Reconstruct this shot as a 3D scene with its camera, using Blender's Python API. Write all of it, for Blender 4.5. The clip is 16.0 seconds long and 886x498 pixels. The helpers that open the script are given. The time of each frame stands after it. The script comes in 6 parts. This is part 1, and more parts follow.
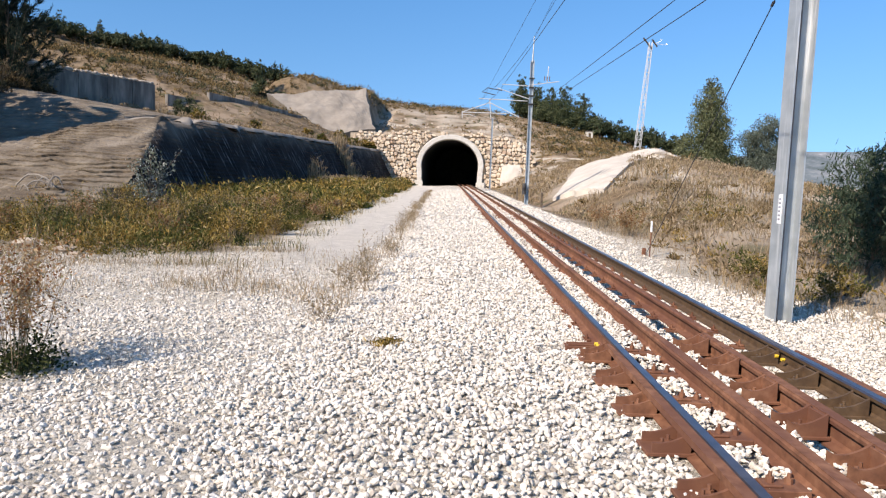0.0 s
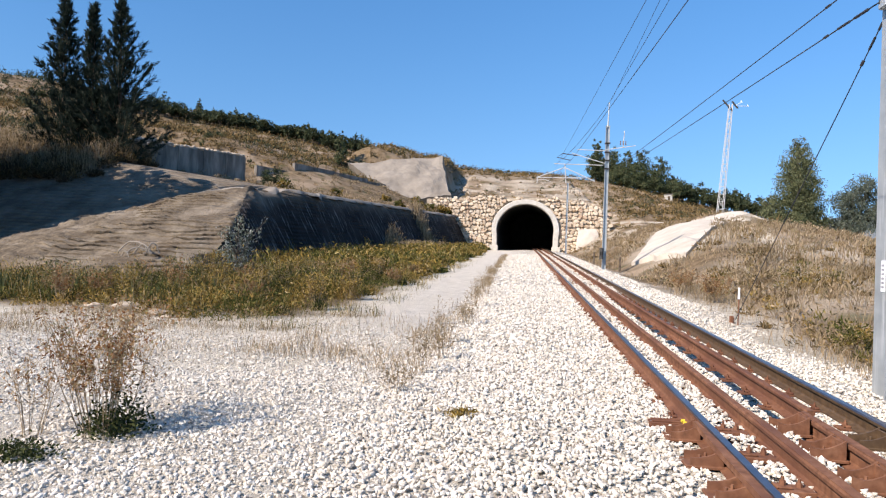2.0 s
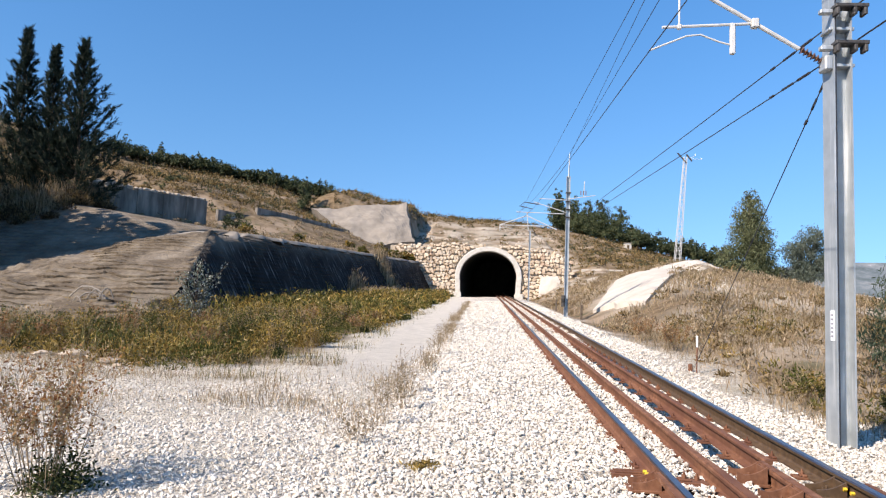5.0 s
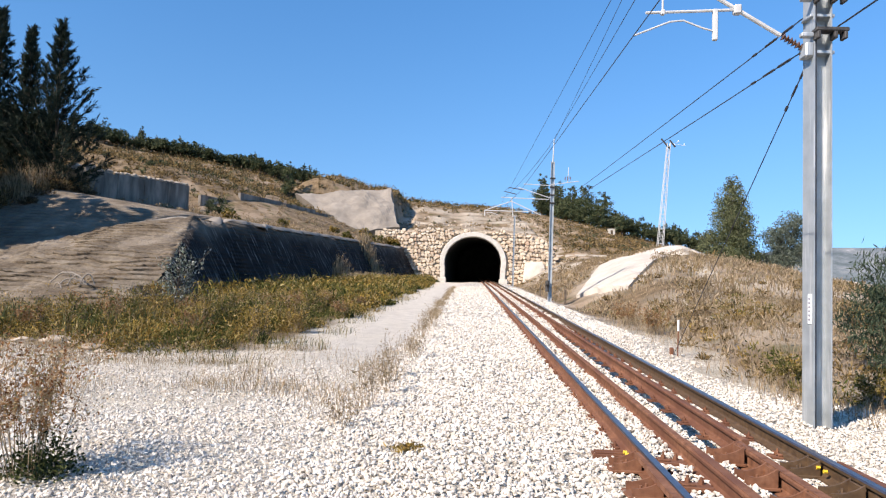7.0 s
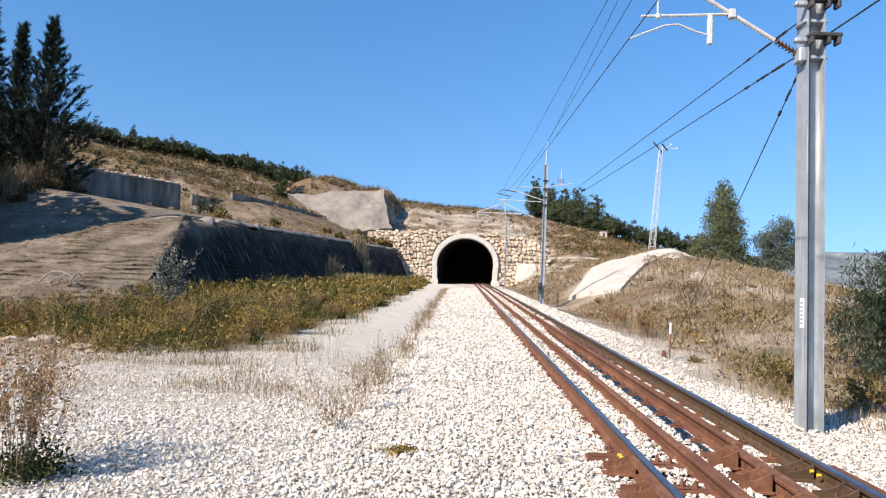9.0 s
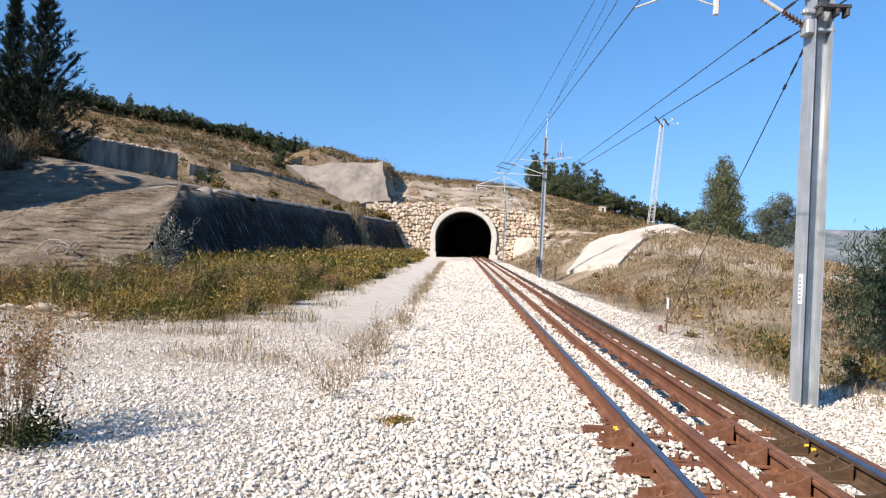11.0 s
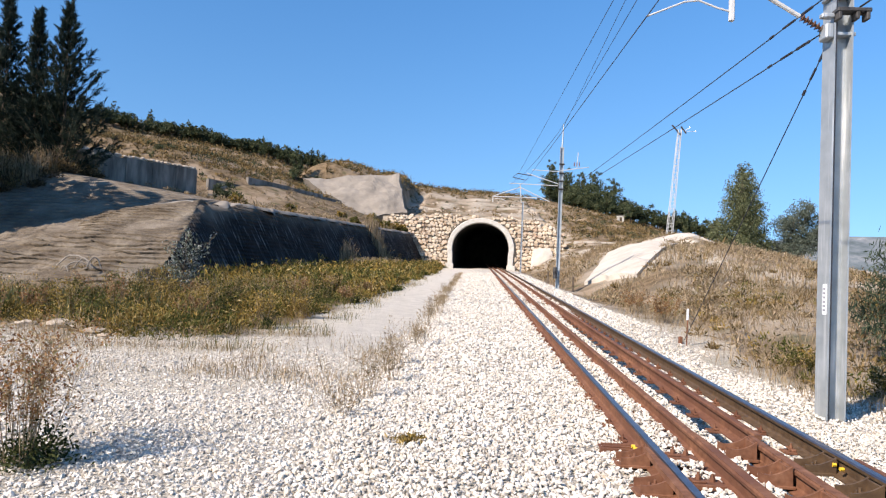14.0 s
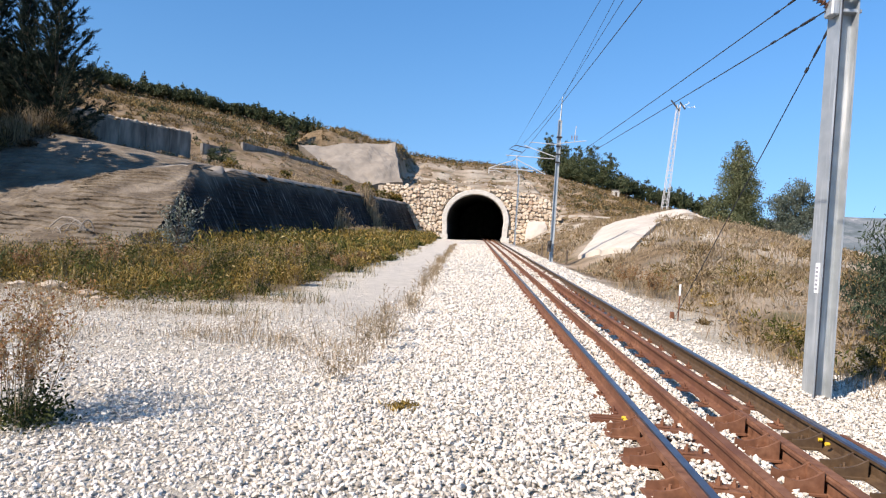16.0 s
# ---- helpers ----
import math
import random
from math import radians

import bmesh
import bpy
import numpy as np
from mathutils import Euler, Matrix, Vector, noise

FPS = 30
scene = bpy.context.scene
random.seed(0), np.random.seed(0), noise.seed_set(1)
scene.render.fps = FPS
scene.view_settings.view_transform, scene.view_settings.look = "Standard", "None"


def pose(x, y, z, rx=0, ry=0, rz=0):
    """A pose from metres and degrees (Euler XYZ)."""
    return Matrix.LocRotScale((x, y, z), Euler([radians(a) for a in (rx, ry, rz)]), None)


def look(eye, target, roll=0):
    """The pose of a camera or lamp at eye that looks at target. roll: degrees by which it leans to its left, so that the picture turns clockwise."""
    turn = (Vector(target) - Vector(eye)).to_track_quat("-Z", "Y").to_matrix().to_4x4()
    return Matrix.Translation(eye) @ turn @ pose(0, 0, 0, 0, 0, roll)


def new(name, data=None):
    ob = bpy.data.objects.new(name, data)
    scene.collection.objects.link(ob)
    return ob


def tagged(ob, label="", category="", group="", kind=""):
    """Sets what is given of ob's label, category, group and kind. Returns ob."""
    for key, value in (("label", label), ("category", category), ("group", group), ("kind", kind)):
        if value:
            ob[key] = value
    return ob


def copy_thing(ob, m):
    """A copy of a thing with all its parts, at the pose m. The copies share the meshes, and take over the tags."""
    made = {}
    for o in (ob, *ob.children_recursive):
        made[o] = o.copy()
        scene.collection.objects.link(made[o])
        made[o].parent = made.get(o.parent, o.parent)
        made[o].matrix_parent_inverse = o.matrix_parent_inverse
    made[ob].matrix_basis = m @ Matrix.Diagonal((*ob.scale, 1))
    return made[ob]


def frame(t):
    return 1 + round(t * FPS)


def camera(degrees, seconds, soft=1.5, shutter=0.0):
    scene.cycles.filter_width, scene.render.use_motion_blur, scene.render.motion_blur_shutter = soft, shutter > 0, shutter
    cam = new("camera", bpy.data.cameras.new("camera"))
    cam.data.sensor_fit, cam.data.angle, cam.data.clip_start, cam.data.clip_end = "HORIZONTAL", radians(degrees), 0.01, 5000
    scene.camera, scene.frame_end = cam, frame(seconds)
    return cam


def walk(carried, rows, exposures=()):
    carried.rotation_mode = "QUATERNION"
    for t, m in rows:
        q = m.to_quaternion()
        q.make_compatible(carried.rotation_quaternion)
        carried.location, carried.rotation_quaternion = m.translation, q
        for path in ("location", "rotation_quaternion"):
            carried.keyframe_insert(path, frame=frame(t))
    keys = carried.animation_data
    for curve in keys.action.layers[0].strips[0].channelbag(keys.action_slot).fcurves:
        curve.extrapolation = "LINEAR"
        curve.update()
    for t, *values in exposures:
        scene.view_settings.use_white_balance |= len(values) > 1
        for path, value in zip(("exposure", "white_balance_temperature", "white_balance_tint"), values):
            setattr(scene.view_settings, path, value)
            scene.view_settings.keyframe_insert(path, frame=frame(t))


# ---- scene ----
cam = camera(69.44, 16.0, soft=1.2)
walk(cam, [
    (0, pose(-0.000, -0.001, 1.549, 84.80, -2.00, 0.10)),
    (0.5, pose(0.003, 0.046, 1.563, 86.37, -1.41, 3.63)),
    (1, pose(-0.009, 0.035, 1.558, 87.18, -1.48, 5.60)),
    (1.5, pose(-0.016, 0.039, 1.571, 88.77, -1.89, 8.24)),
    (2, pose(-0.003, 0.030, 1.585, 90.32, -1.84, 6.81)),
    (2.5, pose(-0.019, 0.040, 1.579, 90.65, -2.35, 7.11)),
    (3, pose(-0.006, 0.030, 1.597, 91.73, -2.04, 7.19)),
    (3.5, pose(-0.009, 0.028, 1.623, 96.11, -2.50, 5.38)),
    (4, pose(-0.004, 0.031, 1.610, 95.48, -2.42, 4.32)),
    (6.5, pose(0.002, -0.011, 1.606, 93.80, -1.98, 2.62)),
    (7, pose(0.010, -0.008, 1.600, 93.33, -2.01, 2.17)),
    (7.5, pose(0.003, -0.030, 1.598, 93.51, -2.46, 2.14)),
    (8, pose(-0.003, 0.011, 1.600, 93.41, -2.47, 1.86)),
    (10.5, pose(-0.036, 0.023, 1.600, 93.63, -2.58, 1.05)),
    (11, pose(-0.020, 0.078, 1.584, 91.10, -3.00, 1.28)),
    (11.5, pose(0.110, 0.193, 1.594, 90.02, -0.83, 3.88)),
    (12, pose(0.146, 0.233, 1.592, 89.08, -0.35, 4.19)),
    (12.5, pose(0.143, 0.220, 1.601, 90.82, -0.03, 1.37)),
    (13, pose(0.085, 0.167, 1.596, 92.11, -0.85, 0.27)),
    (13.5, pose(0.033, 0.149, 1.592, 91.25, -2.22, 4.86)),
    (14, pose(0.038, 0.189, 1.614, 92.03, -2.48, 2.86)),
    (14.5, pose(0.021, 0.189, 1.613, 91.02, -2.79, 3.55)),
    (15, pose(0.020, 0.196, 1.612, 90.54, -3.34, 2.25)),
    (15.5, pose(0.013, 0.202, 1.605, 89.66, -3.53, 1.91)),
    (16, pose(0.011, 0.197, 1.603, 89.45, -3.80, 2.32)),
], exposures=[(0, 0.62, 6750, 18), (0.5, 0.58, 6750, 18), (1, 0.62, 6750, 18), (2, 0.67, 6750, 18), (3.5, 0.69, 6750, 18), (6.5, 0.75, 6750, 18),
              (8, 0.73, 6750, 18), (10.5, 0.69, 6750, 18), (14.5, 0.71, 6750, 18), (16, 0.66, 6750, 18)])

# ---- world and sun ----
SUN_FROM = Vector((-0.74, -0.67, 0.0)).normalized()
SUN_EL = radians(39)
world = bpy.data.worlds.new("sky")
world.use_nodes = True
scene.world = world
wn = world.node_tree
sky = wn.nodes.new("ShaderNodeTexSky")
sky.sky_type, sky.sun_disc = "NISHITA", False
sky.sun_elevation = SUN_EL
sky.sun_rotation = math.atan2(SUN_FROM.x, SUN_FROM.y)
sky.air_density, sky.dust_density, sky.ozone_density, sky.altitude = 1.0, 0.1, 3.0, 300
tone = wn.nodes.new("ShaderNodeHueSaturation")
tone.inputs["Saturation"].default_value = 1.3
place = wn.nodes.new("ShaderNodeTexCoord")
spread_up = wn.nodes.new("ShaderNodeMapping")
spread_up.inputs["Scale"].default_value = (1, 1, 0.50)
spread_up.inputs["Location"].default_value = (0, 0, 0.12)
wn.links.new(place.outputs["Generated"], spread_up.inputs["Vector"])
wn.links.new(spread_up.outputs[0], sky.inputs[0])
wn.links.new(sky.outputs[0], tone.inputs["Color"])
wn.links.new(tone.outputs[0], wn.nodes["Background"].inputs[0])
wn.nodes["Background"].inputs[1].default_value = 0.108
sun_dir = Vector((SUN_FROM.x * math.cos(SUN_EL), SUN_FROM.y * math.cos(SUN_EL), math.sin(SUN_EL)))
sun_data = bpy.data.lights.new("sun", "SUN")
sun_data.energy, sun_data.angle, sun_data.color = 5.0, radians(0.53), (1.0, 0.935, 0.82)
sun = new("sun", sun_data)
sun.matrix_world = look(sun_dir * 100, (0, 0, 0))

rng = np.random.default_rng(7)


# ---- node helpers ----
class Mat:
    """A node material with a Principled shader and short ways to add noise, ramps and bump."""

    def __init__(self, name, rough=0.8, metal=0.0, spec=0.3):
        self.m = bpy.data.materials.new(name)
        self.m.use_nodes = True
        self.t = self.m.node_tree
        self.p = self.t.nodes["Principled BSDF"]
        self.p.inputs["Roughness"].default_value = rough
        self.p.inputs["Metallic"].default_value = metal
        self.p.inputs["Specular IOR Level"].default_value = spec

    def node(self, kind, **inputs):
        n = self.t.nodes.new(kind)
        for k, v in inputs.items():
            self.put(v, n.inputs[k.replace("_", " ")])
        return n

    def put(self, v, socket):
        if isinstance(v, bpy.types.NodeSocket):
            self.t.links.new(v, socket)
        elif v is not None:
            socket.default_value = v

    def coords(self, scale=(1, 1, 1)):
        geo = self.t.nodes.new("ShaderNodeNewGeometry")
        mp = self.t.nodes.new("ShaderNodeMapping")
        self.put(geo.outputs["Position"], mp.inputs["Vector"])
        mp.inputs["Scale"].default_value = scale
        return mp.outputs[0]

    def noise(self, scale, detail=4, stretch=(1, 1, 1), rough=0.55):
        n = self.node("ShaderNodeTexNoise", Scale=scale, Detail=detail, Roughness=rough)
        self.put(self.coords(stretch), n.inputs["Vector"])
        return n.outputs["Fac"]

    def voronoi(self, scale, out="Distance", feature="F1", stretch=(1, 1, 1)):
        n = self.t.nodes.new("ShaderNodeTexVoronoi")
        n.feature = feature
        n.inputs["Scale"].default_value = scale
        self.put(self.coords(stretch), n.inputs["Vector"])
        return n.outputs[out]

    def ramp(self, fac, stops):
        n = self.t.nodes.new("ShaderNodeValToRGB")
        self.put(fac, n.inputs[0])
        els = n.color_ramp.elements
        for i, (at, col) in enumerate(stops):
            e = els[i] if i < 2 else els.new(at)
            e.position = at
            e.color = (*col, 1) if len(col) == 3 else col
        return n.outputs[0]

    def mix(self, fac, a, b, mode="MIX"):
        n = self.t.nodes.new("ShaderNodeMix")
        n.data_type, n.blend_type = "RGBA", mode
        for v, s in ((fac, n.inputs[0]), (a, n.inputs[6]), (b, n.inputs[7])):
            self.put((*v, 1) if isinstance(v, tuple) and len(v) == 3 else v, s)
        return n.outputs[2]

    def math(self, op, a, b=0.0):
        n = self.t.nodes.new("ShaderNodeMath")
        n.operation = op
        self.put(a, n.inputs[0])
        self.put(b, n.inputs[1])
        return n.outputs[0]

    def attr(self, name):
        n = self.t.nodes.new("ShaderNodeAttribute")
        n.attribute_name = name
        return n.outputs["Fac"]

    def island(self):
        return self.t.nodes.new("ShaderNodeNewGeometry").outputs["Random Per Island"]

    def rand(self):
        return self.t.nodes.new("ShaderNodeObjectInfo").outputs["Random"]

    def color(self, c):
        self.put((*c, 1) if isinstance(c, tuple) and len(c) == 3 else c, self.p.inputs["Base Color"])
        return self

    def bump(self, height, strength=0.5, dist=0.02):
        n = self.node("ShaderNodeBump", Strength=strength, Distance=dist, Height=height)
        self.put(n.outputs[0], self.p.inputs["Normal"])
        return self


def speckle(name, stops, scale, rough=0.85, bump=0.4, dist=0.02, metal=0.0, spec=0.3, big=None):
    """A plain mottled material: fine grain between the colours, with a broad stain over it."""
    m = Mat(name, rough, metal, spec)
    c = m.ramp(m.noise(scale, 6), stops)
    if big:
        c = m.mix(m.ramp(m.noise(big[0], 3), [(0.4, (0, 0, 0)), (0.65, (1, 1, 1))]), c, big[1])
    m.color(c).bump(m.noise(scale * 2, 5), bump, dist)
    return m.m


def leafy(name, stops, rough=0.6, trans=0.25):
    m = Mat(name, rough, 0, 0.12)
    c = m.ramp(m.island(), stops)
    c = m.mix(m.noise(0.8, 2), c, m.mix(0.55, c, (0.0, 0.0, 0.0)))
    m.color(c)
    if trans:
        tr = m.t.nodes.new("ShaderNodeBsdfTranslucent")
        mixs = m.t.nodes.new("ShaderNodeMixShader")
        m.put(c, tr.inputs[0])
        mixs.inputs[0].default_value = trans
        m.put(m.p.outputs[0], mixs.inputs[1])
        m.put(tr.outputs[0], mixs.inputs[2])
        m.put(mixs.outputs[0], m.t.nodes["Material Output"].inputs[0])
    return m.m


# ---- materials ----
galv = Mat("galvanised_steel", 0.45, 0.35, 0.5)
c = galv.ramp(galv.noise(3.0, 6), [(0.3, (0.29, 0.32, 0.33)), (0.7, (0.43, 0.46, 0.47))])
c = galv.mix(galv.ramp(galv.noise(9.0, 5, (1, 1, 0.07)), [(0.54, (0, 0, 0)), (0.68, (0.8, 0.8, 0.8))]), c, (0.66, 0.67, 0.66))
galv.color(c).bump(galv.noise(6.0, 5), 0.1, 0.004)
steel_galv = galv.m
steel_dark = speckle("dark_fittings", [(0.3, (0.03, 0.03, 0.03)), (0.7, (0.08, 0.075, 0.07))], 20, 0.6, 0.1)
tube_white = speckle("weathered_white_tube", [(0.3, (0.44, 0.44, 0.42)), (0.7, (0.56, 0.56, 0.54))], 8, 0.5, 0.1)
wire_mat = speckle("wire", [(0.3, (0.02, 0.025, 0.03)), (0.7, (0.05, 0.05, 0.06))], 20, 0.6, 0.0)
insulator_mat = speckle("brown_insulator", [(0.3, (0.10, 0.05, 0.03)), (0.7, (0.20, 0.11, 0.07))], 20, 0.3, 0.0)
rust = speckle("rusted_steel", [(0.25, (0.095, 0.042, 0.022)), (0.5, (0.20, 0.090, 0.048)), (0.8, (0.30, 0.150, 0.085))], 14, 0.8, 0.35, 0.004, 0.2, 0.3, (2.0, (0.14, 0.06, 0.035)))
rust_dark = speckle("greasy_rusted_steel", [(0.25, (0.06, 0.035, 0.02)), (0.6, (0.12, 0.075, 0.04)), (0.85, (0.17, 0.10, 0.06))], 14, 0.6, 0.3, 0.004, 0.2, 0.4)
rail_head = speckle("polished_rail_head", [(0.3, (0.14, 0.13, 0.15)), (0.7, (0.24, 0.20, 0.20))], 9, 0.28, 0.1, 0.002, 0.85, 0.5)
yellow_paint = speckle("yellow_paint", [(0.3, (0.65, 0.42, 0.02)), (0.7, (0.75, 0.5, 0.05))], 30, 0.5, 0.1)
portal_conc = speckle("pale_concrete", [(0.3, (0.46, 0.43, 0.37)), (0.7, (0.60, 0.57, 0.51))], 2.5, 0.85, 0.2, 0.02, 0, 0.2)
lining = speckle("dark_tunnel_lining", [(0.3, (0.03, 0.03, 0.03)), (0.7, (0.07, 0.065, 0.06))], 1.5, 0.95, 0.3)
wall_conc = Mat("stained_concrete", 0.9)
c = wall_conc.ramp(wall_conc.noise(1.2, 6, (1, 1, 0.25)), [(0.3, (0.075, 0.065, 0.055)), (0.5, (0.17, 0.15, 0.125)), (0.72, (0.33, 0.295, 0.25))])
wall_conc.color(c).bump(wall_conc.noise(9, 5), 0.4, 0.02)
wall_conc = wall_conc.m
white_plastic = speckle("white_plastic", [(0.3, (0.72, 0.72, 0.72)), (0.7, (0.8, 0.8, 0.8))], 10, 0.5, 0.05)
bar_grey = speckle("dark_print", [(0.3, (0.24, 0.24, 0.26)), (0.7, (0.32, 0.32, 0.34))], 10, 0.6, 0.0)
bark = speckle("bark", [(0.3, (0.06, 0.045, 0.032)), (0.7, (0.16, 0.125, 0.09))], 8, 0.95, 0.8, 0.02)
stalk = speckle("dry_stalk", [(0.3, (0.17, 0.12, 0.07)), (0.7, (0.34, 0.26, 0.16))], 8, 0.9, 0.3, 0.004)

# ---- plan ----
EYE = 1.55
PORTAL_Y = 78.0


def track_x(y):
    u = np.asarray(y, float) / 40
    return 2.2726 + 0.2469 * u - 0.0547 * u * u


def rail_z(y):
    return EYE - 1.4382 + 0.02905 * np.asarray(y, float)


def smooth(a, b, v):
    u = np.clip((np.asarray(v, float) - a) / (b - a), 0, 1)
    return u * u * (3 - 2 * u)


def smin(a, b, k):
    h = np.clip(0.5 + 0.5 * (b - a) / k, 0, 1)
    return b * (1 - h) + a * h - k * h * (1 - h)


def smax(a, b, k):
    return -smin(-a, -b, k)


GRID = np.random.default_rng(3).random((64, 64))


def lumps(x, y, scale):
    """Smooth value noise, -1 to 1."""
    u, v = np.asarray(x, float) / scale, np.asarray(y, float) / scale
    i, j = np.floor(u).astype(int), np.floor(v).astype(int)
    fu, fv = u - i, v - j
    fu, fv = fu * fu * (3 - 2 * fu), fv * fv * (3 - 2 * fv)
    g = lambda a, b: GRID[a % 64, b % 64]
    return 2 * ((g(i, j) * (1 - fu) + g(i + 1, j) * fu) * (1 - fv) + (g(i, j + 1) * (1 - fu) + g(i + 1, j + 1) * fu) * fv) - 1


def foot_x(y):
    """Foot of the sprayed-concrete cutting beside the track."""
    return np.interp(y, [20, 26, 34, 72, 80], [-9.8, -11.3, -12.2, -6.6, -5.6])


def bench(x, y):
    lift = 0.21 * np.clip(-x - 14, 0, 20) * smooth(58, 72, y) + 1.3 * smooth(60, 88, y) * smooth(-10.5, -14, x)
    return EYE + 3.35 + (y - 34) * 0.047 + (-x - 14) * 0.14 + lift


def ridge_line(x):
    return np.interp(x, [-60, -40, -24.2, -21.8, -20.3, -18.9, -17.8, -14.4], [24, 25, 27, 29.5, 31, 32, 33, 34])


def terrace_y(x):
    return np.interp(x, [-90, -60, -30, -27, -17, -9, 0, 14], [46, 48, 55, 63, 89, 83, 80, 80])


def crest(x):
    """Height of the skyline ridge, at y = 130."""
    return EYE + np.interp(x, [-140, -108, -79, -72, -65, -61, -55, -46, -39, -29, -20, -12.8, -3.6, 7.7, 18.8, 29.7, 40.3, 45.5, 52, 60, 75, 140],
                           [45, 39.5, 29, 28.5, 27.8, 26.4, 25.1, 23.9, 22.3, 19.8, 19.0, 17.7, 16.8, 16.4, 14.9, 12.3, 9.9, 8.5, 5.5, 1.5, -6, -14])


def height(x, y):
    x, y = np.broadcast_arrays(np.asarray(x, float), np.asarray(y, float))
    cx, rz = track_x(np.clip(y, -30, 100)), rail_z(np.clip(y, -30, 90))
    off = x - cx
    bed = rz - 0.185
    # track bed, shoulders and the service road beside it
    low = bed - 0.10 * smooth(-2.0, -3.4, off) - 0.05 * smooth(-4.5, -9, off) - 0.22 * smooth(1.5, 3.4, off)
    low = low + 0.03 * lumps(x, y, 1.7) * smooth(-2.5, -5, off)
    # left: sprayed bank, bench and hill
    d1 = foot_x(y) - x
    d2 = (y - 22.0 - np.clip(-x - 14, 0, 20) * 0.16)
    ridge_z = EYE + np.interp(x, [-60, -40, -24.2, -23, -21.8, -20.3, -18.9, -17.8, -16.7, -15.7, -14.4], [-3, -2.0, -0.15, 0.7, 1.15, 1.95, 2.4, 2.8, 3.25, 3.4, 3.3])
    ridge_y = ridge_line(x)
    behind = y - ridge_y
    rise = ridge_z + np.where(behind > 0, -1.3 * smooth(-14.4, -18.0, x) * np.sin(np.clip(behind / 7.0, 0, 1) * np.pi) + np.clip(behind - (2.6 + 3.4 * smooth(-14.4, -18.0, x)), 0, 60) * 0.66, 0)
    b = bench(x, y)
    top = np.where(x < -14.4, smin(rise, b, 0.8), b)
    face = low + smin(1.9 * d1, 0.385 * d2, 0.3)
    bank = smin(face, top, 0.25 + 0.7 * smooth(-14.0, -16.5, x))
    ty = terrace_y(x)
    u = np.clip((y - ty) / (130 - ty), 0, 1)
    hill0 = np.where(x < -9, np.minimum(bench(x, ty) + 0.5, EYE + 9.0 + np.clip(-x - 27, 0, 30) * 0.10), EYE + 6.6)
    c_top = crest(x)
    hill = hill0 + (c_top - hill0) * u ** 1.08 + (0.7 * lumps(x, y, 11) + 0.25 * lumps(x, y, 2.4)) * np.sin(np.pi * u)
    hill = hill - 1.9 * smooth(-28, -25, x) * smooth(-10, -12, x) * smooth(80, 83.5, y) * smooth(96, 90, y)
    # shoulder behind the sprayed face, cut off steeply towards the portal
    hill = hill + 3.6 * smooth(89, 95, y) * smooth(126, 104, y) * smooth(-29, -22, x) * smooth(-10.6, -12.2, x)
    hill = np.where(y > 130, c_top - (y - 130) * 0.18, hill)
    left = np.where(y > ty, np.maximum(hill, np.where(y < 130, bank, -99)), bank)
    left = np.where((y > PORTAL_Y + 0.9) & (x > -11), np.maximum(left, hill), left)
    # right: dry mound with the hill behind it
    mound_top = EYE + np.interp(y, [2, 10, 16, 24, 32, 42, 52, 60, 70, 80, 100], [-2.2, -1.9, -1.2, -0.2, 0.9, 2.2, 3.2, 3.1, 3.4, 3.9, 4.3])
    mound_top = mound_top + 0.75 * np.exp(-((x - 16.6) / 2.2) ** 2 - ((y - 52) / 3.0) ** 2)
    side = low + np.clip(off - 3.3 - 0.9 * smooth(40, 20, y), 0, 60) * 0.47
    mound = smin(side, mound_top + 0.25 * lumps(x, y, 5) - np.clip(x - 17, 0, 200) * 0.17 * smooth(70, 52, y) - np.clip(x - 25, 0, 300) * 0.16 * smooth(60, 74, y), 0.7)
    uu = np.clip((y - 72) / 58, 0, 1) * smooth(2.8, 6.5, off)
    back = mound + (c_top - mound) * uu ** 1.45 + (0.4 * lumps(x, y, 11) + 0.3 * lumps(x, y, 2.4)) * np.sin(np.pi * uu)
    back = np.where(y > 130, c_top - (y - 130) * 0.18, back)
    right = np.where(y > 72, np.maximum(back, mound), mound)
    h = np.where(off < 0, np.maximum(low, left), np.where(y > PORTAL_Y + 0.9, np.where(x < 9, hill, right), right))
    # everything sinks into a valley with hills far off
    r = np.hypot(x, y)
    far = EYE - 14 + 70 * np.exp(-(((x - 420) / 260) ** 2 + ((y - 760) / 190) ** 2)) + 46 * np.exp(-(((x - 760) / 300) ** 2 + ((y - 620) / 240) ** 2)) + 8 * lumps(x, y, 90) * smooth(200, 500, r)
    k = smooth(150, 260, r)
    return h * (1 - k) + np.minimum(far, 70) * k


def ground_at(x, y):
    return float(height(x, y))


# ---- mesh helpers ----
def finish(name, me, material, parent=None, label=""):
    ob = new(name, me)
    if material is not None:
        for mt in material if isinstance(material, (list, tuple)) else [material]:
            me.materials.append(mt)
    if parent is not None:
        ob.parent = parent
    return tagged(ob, label)


def part(name, bm, material, parent=None, label="", flat=True):
    me = bpy.data.meshes.new(name)
    bmesh.ops.recalc_face_normals(bm, faces=bm.faces)
    if not flat:
        for f in bm.faces:
            f.smooth = True
    bm.to_mesh(me)
    bm.free()
    return finish(name, me, material, parent, label)


